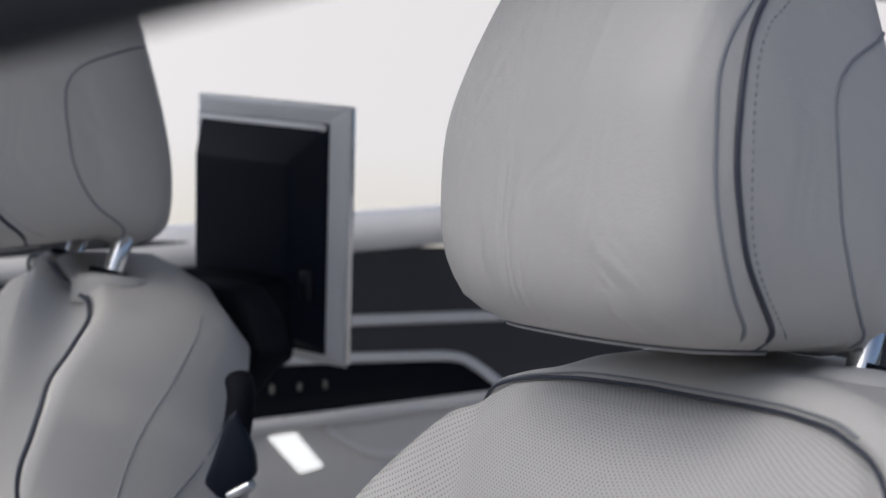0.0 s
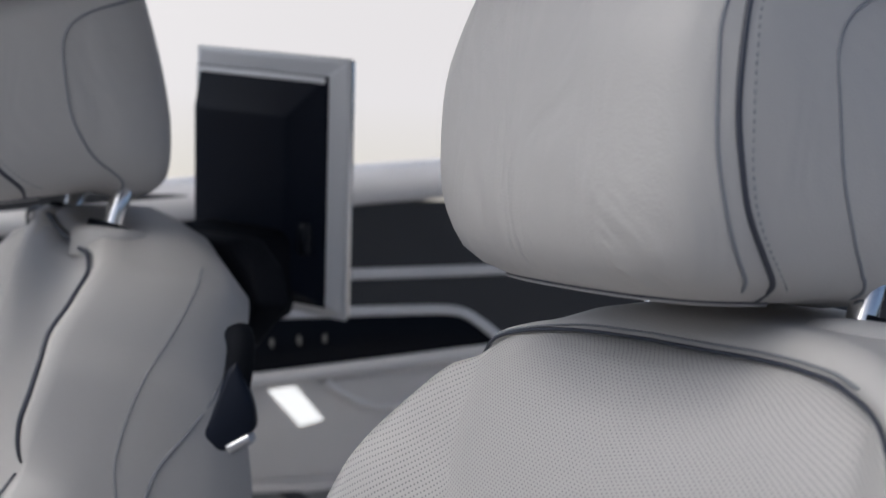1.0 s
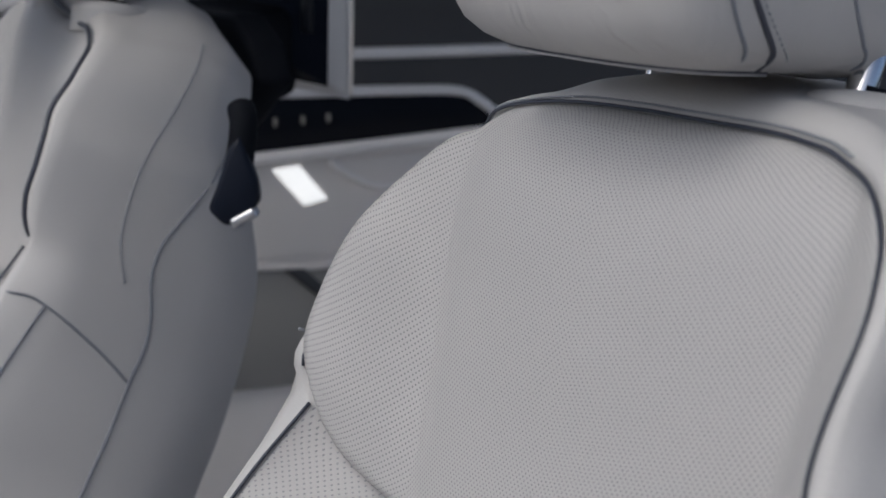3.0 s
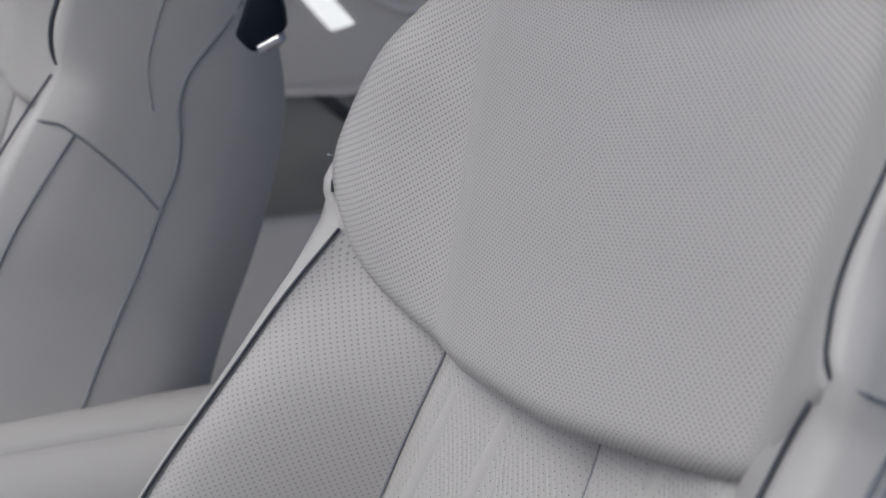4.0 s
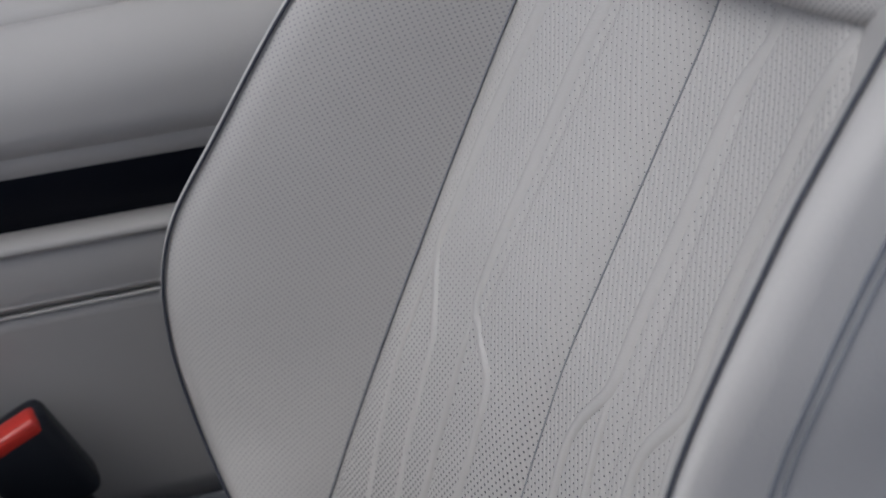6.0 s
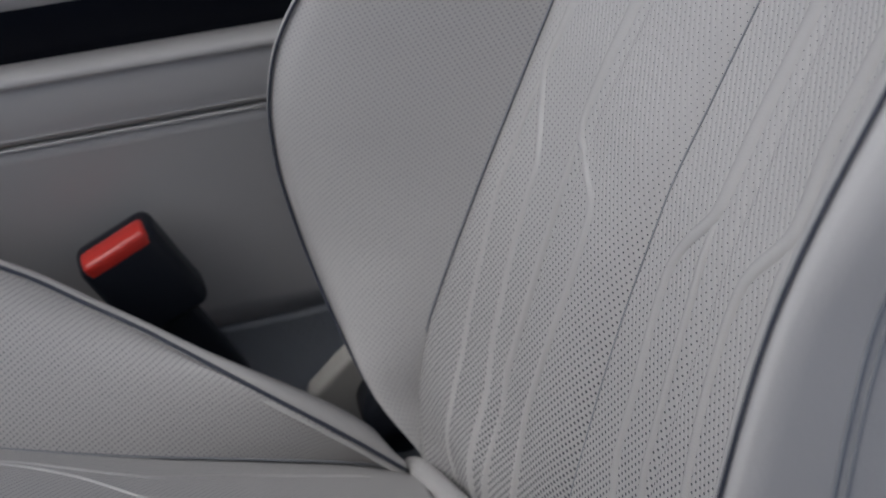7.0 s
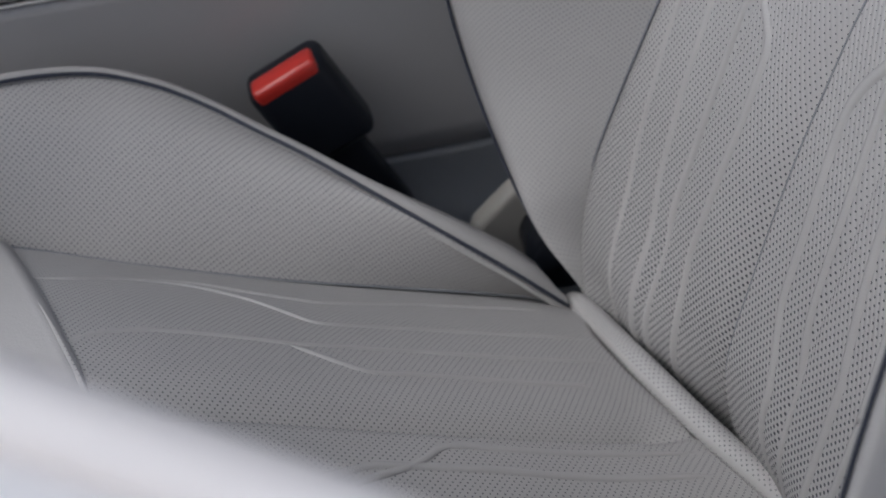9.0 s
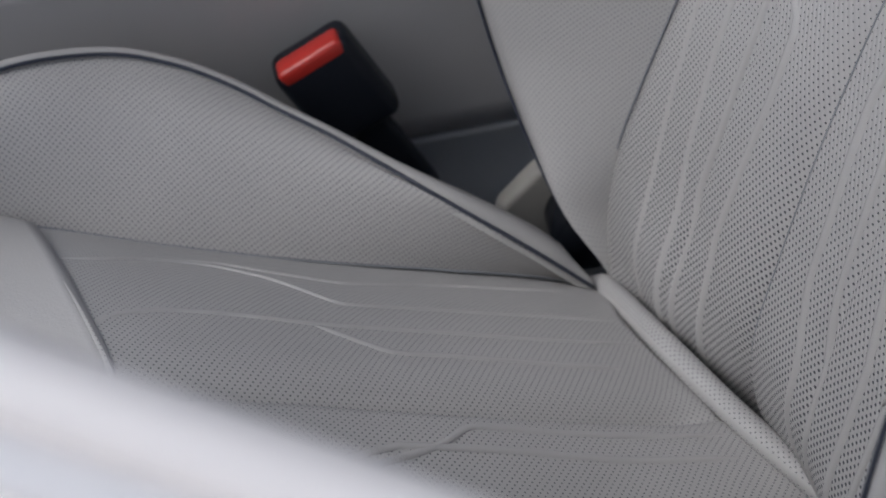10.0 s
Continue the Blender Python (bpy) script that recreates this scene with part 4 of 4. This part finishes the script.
bmesh.ops.create_cone(knob, cap_ends=True, segments=32, radius1=0.030, radius2=0.027, depth=0.04)
bmesh.ops.bevel(knob, geom=[e for e in knob.edges if len(e.link_faces) == 2 and e.calc_face_angle(0) > 0.6], offset=0.003, segments=3, affect="EDGES")
part("pivot", knob, BLACK, hinge_cover, "black pivot cap", Matrix.Translation((0.240, -0.015, 0.605)) @ pose(0, 0, 0, 0, 90, 0))

# ---- tablet screen on the back of the far seat ----
tablet = tagged(new("tablet_screen"), "dark rear passenger tablet in a silver frame, seen from behind", "screen")
TL, TR, BR = Vector((0.8727, -0.3081, 1.5525)), Vector((0.7134, -0.3933, 1.5280)), Vector((0.7528, -0.4140, 1.2948))
tx = (TL - TR).normalized()
tz = (TR - BR)
tz = (tz - tz.dot(tx) * tx).normalized()
ty = tz.cross(tx)
TW, TH = (TL - TR).length, (TR - BR).length
MT = Matrix(((tx.x, ty.x, tz.x, BR.x), (tx.y, ty.y, tz.y, BR.y), (tx.z, ty.z, tz.z, BR.z), (0, 0, 0, 1)))


def frustum(outer, inner, y0, y1):
    """A shallow truncated pyramid: outer and inner are (x0, x1, z0, z1)."""
    def ring(b, y):
        return [Vector((b[0], y, b[2])), Vector((b[1], y, b[2])), Vector((b[1], y, b[3])), Vector((b[0], y, b[3]))]
    rings = [ring(outer, y0), ring(inner, y1)]
    bm = grid(rings, close=True)
    bm.faces.new([bm.verts.new(p) for p in rings[0]])
    bm.faces.new([bm.verts.new(p) for p in rings[1]])
    bmesh.ops.remove_doubles(bm, verts=bm.verts, dist=1e-6)
    bmesh.ops.bevel(bm, geom=list(bm.edges), offset=0.003, segments=3, profile=0.5, affect="EDGES", clamp_overlap=True)
    return bm


SIDE = 1 if ty.y > 0 else -1
part("screen_edge", block((TW, 0.009, TH), (TW / 2, -SIDE * 0.004, TH / 2), 0.003), CHROME, tablet, "bright metal edge", MT)
part("frame", frustum((0.002, TW - 0.002, 0.002, TH - 0.002), (0.020, TW - 0.010, 0.016, TH - 0.018), 0, SIDE * 0.014), SILVER, tablet, "silver frame", MT)
part("back_cover", frustum((0.018, TW - 0.013, 0.014, TH - 0.018), (0.046, TW - 0.024, 0.03, TH - 0.052), SIDE * 0.012, SIDE * 0.032), NAVY, tablet, "dark navy back", MT)
part("release_catch", block((0.014, 0.006, 0.03), (0.030, SIDE * 0.024, 0.075), 0.004), BLACK, tablet, "black release catch", MT)
blade = [(5, 85), (35, 0), (38, -35), (10, -68), (-25, -80), (-55, -50), (-35, 0), (-15, 60)]
M_BLADE = Matrix(((-0.3436, -0.0149, -0.6325, 0.4379), (-0.6328, 0.0144, 0.3434, -0.1900), (0.0055, 0.7197, -0.0199, 1.2580), (0, 0, 0, 1)))
part("bracket", outline_slab([(a * 0.00052, b * 0.00052) for a, b in blade], 0.022, M_BLADE, 0.005), NAVY, tablet, "dark mounting bracket")
part("bracket_hook", block((0.026, 0.010, 0.026), (0.005, -0.033, 0.013), 0.003, turn=pose(0, 0, 0, 0, 0, 28)), SATIN, tablet, "satin metal hook", M_BLADE)
PLATE = [(0.7606, 1.376), (0.647, 1.369), (0.604, 1.346), (0.587, 1.316), (0.6438, 1.2844), (0.6695, 1.272), (0.70, 1.29), (0.745, 1.34)]
part("mounting_plate", outline_slab(PLATE, 0.03, Matrix(((1, 0, 0, 0), (0, 0, -1, -0.262), (0, 1, 0, 0), (0, 0, 0, 1))), 0.006), MATTE, tablet, "black mounting plate behind the headrest")
part("hinge_housing", block((0.105, 0.06, 0.085), (0.095, SIDE * 0.045, 0.040), 0.014, 4), MATTE, tablet, "black hinge housing", MT)
part("bracket_neck", tube(trace([M_BLADE @ Vector(q) for q in ((0.0, 0.015, 0.008), (0.004, 0.05, 0.004), (0.0, 0.065, -0.01))], 16), 0.0095, 14), MATTE, tablet, "black bracket neck")

# ---- belt buckle ----
buckle = tagged(new("seat_belt_buckle"), "black seat belt buckle with a red release button", "buckle")
MB = Matrix.Translation((0.32, 0.134, 0.7155)) @ pose(0, 0, 0, -22, 0, 0)
part("housing", block((0.032, 0.059, 0.080), (0, 0, 0), 0.009, 4), BLACK, buckle, "", MB)
part("button", block((0.0185, 0.049, 0.015), (-0.0067, 0.0, 0.0345), 0.004), RED, buckle, "red release button", MB)
part("stalk", block((0.016, 0.034, 0.09), (0.0, 0.002, -0.080), 0.005), BLACK, buckle, "black stalk", MB)
part("anchor", block((0.02, 0.03, 0.22), (0.318, 0.075, 0.46), 0.006), BLACK, buckle, "black anchor plate")

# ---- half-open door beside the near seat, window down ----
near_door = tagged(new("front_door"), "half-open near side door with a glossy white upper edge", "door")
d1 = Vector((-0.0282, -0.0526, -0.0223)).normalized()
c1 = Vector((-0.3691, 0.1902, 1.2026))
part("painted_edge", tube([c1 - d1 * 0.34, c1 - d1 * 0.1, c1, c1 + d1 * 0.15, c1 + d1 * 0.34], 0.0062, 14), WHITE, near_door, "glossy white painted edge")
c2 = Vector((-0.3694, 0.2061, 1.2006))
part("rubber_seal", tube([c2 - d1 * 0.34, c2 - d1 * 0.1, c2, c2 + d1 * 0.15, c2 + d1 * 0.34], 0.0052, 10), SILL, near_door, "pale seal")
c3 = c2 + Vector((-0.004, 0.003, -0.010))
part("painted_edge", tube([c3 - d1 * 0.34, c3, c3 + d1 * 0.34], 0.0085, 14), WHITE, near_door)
# Panel added below the edge; it blocks low side light and bounces some back.
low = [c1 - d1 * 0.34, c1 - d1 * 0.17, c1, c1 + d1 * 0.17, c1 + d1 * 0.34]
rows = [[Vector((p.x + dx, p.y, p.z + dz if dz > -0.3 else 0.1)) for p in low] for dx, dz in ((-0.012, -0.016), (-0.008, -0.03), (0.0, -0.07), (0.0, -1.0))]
part("added_panel", pad(rows, 0.06, (-1, 0, 0)), WHITE, near_door, "added white panel below the edge")

open_roof = tagged(new("roof_seal"), "dark rubber seal along the roof opening", "seal")
d2 = Vector((-0.0136, -0.0246, 0.0073)).normalized()
c5 = Vector((-0.3502, 0.1349, 1.3940))
part("seal", tube([c5 - d2 * 0.10, c5, c5 + d2 * 0.05, c5 + d2 * 0.1 + Vector((0, 0, 0.01)), c5 + d2 * 0.2 + Vector((-0.02, -0.05, 0.2)), Vector((-0.40, -0.2, 1.79))], 0.0065, 12), BLACK, open_roof)
part("seal_lip", tube([c5 + Vector((0, 0, 0.012)) - d2 * 0.10, c5 + Vector((0, 0, 0.012)), c5 + d2 * 0.05 + Vector((0, 0, 0.012))], 0.004, 10), MATTE, open_roof, "matte rubber lip")
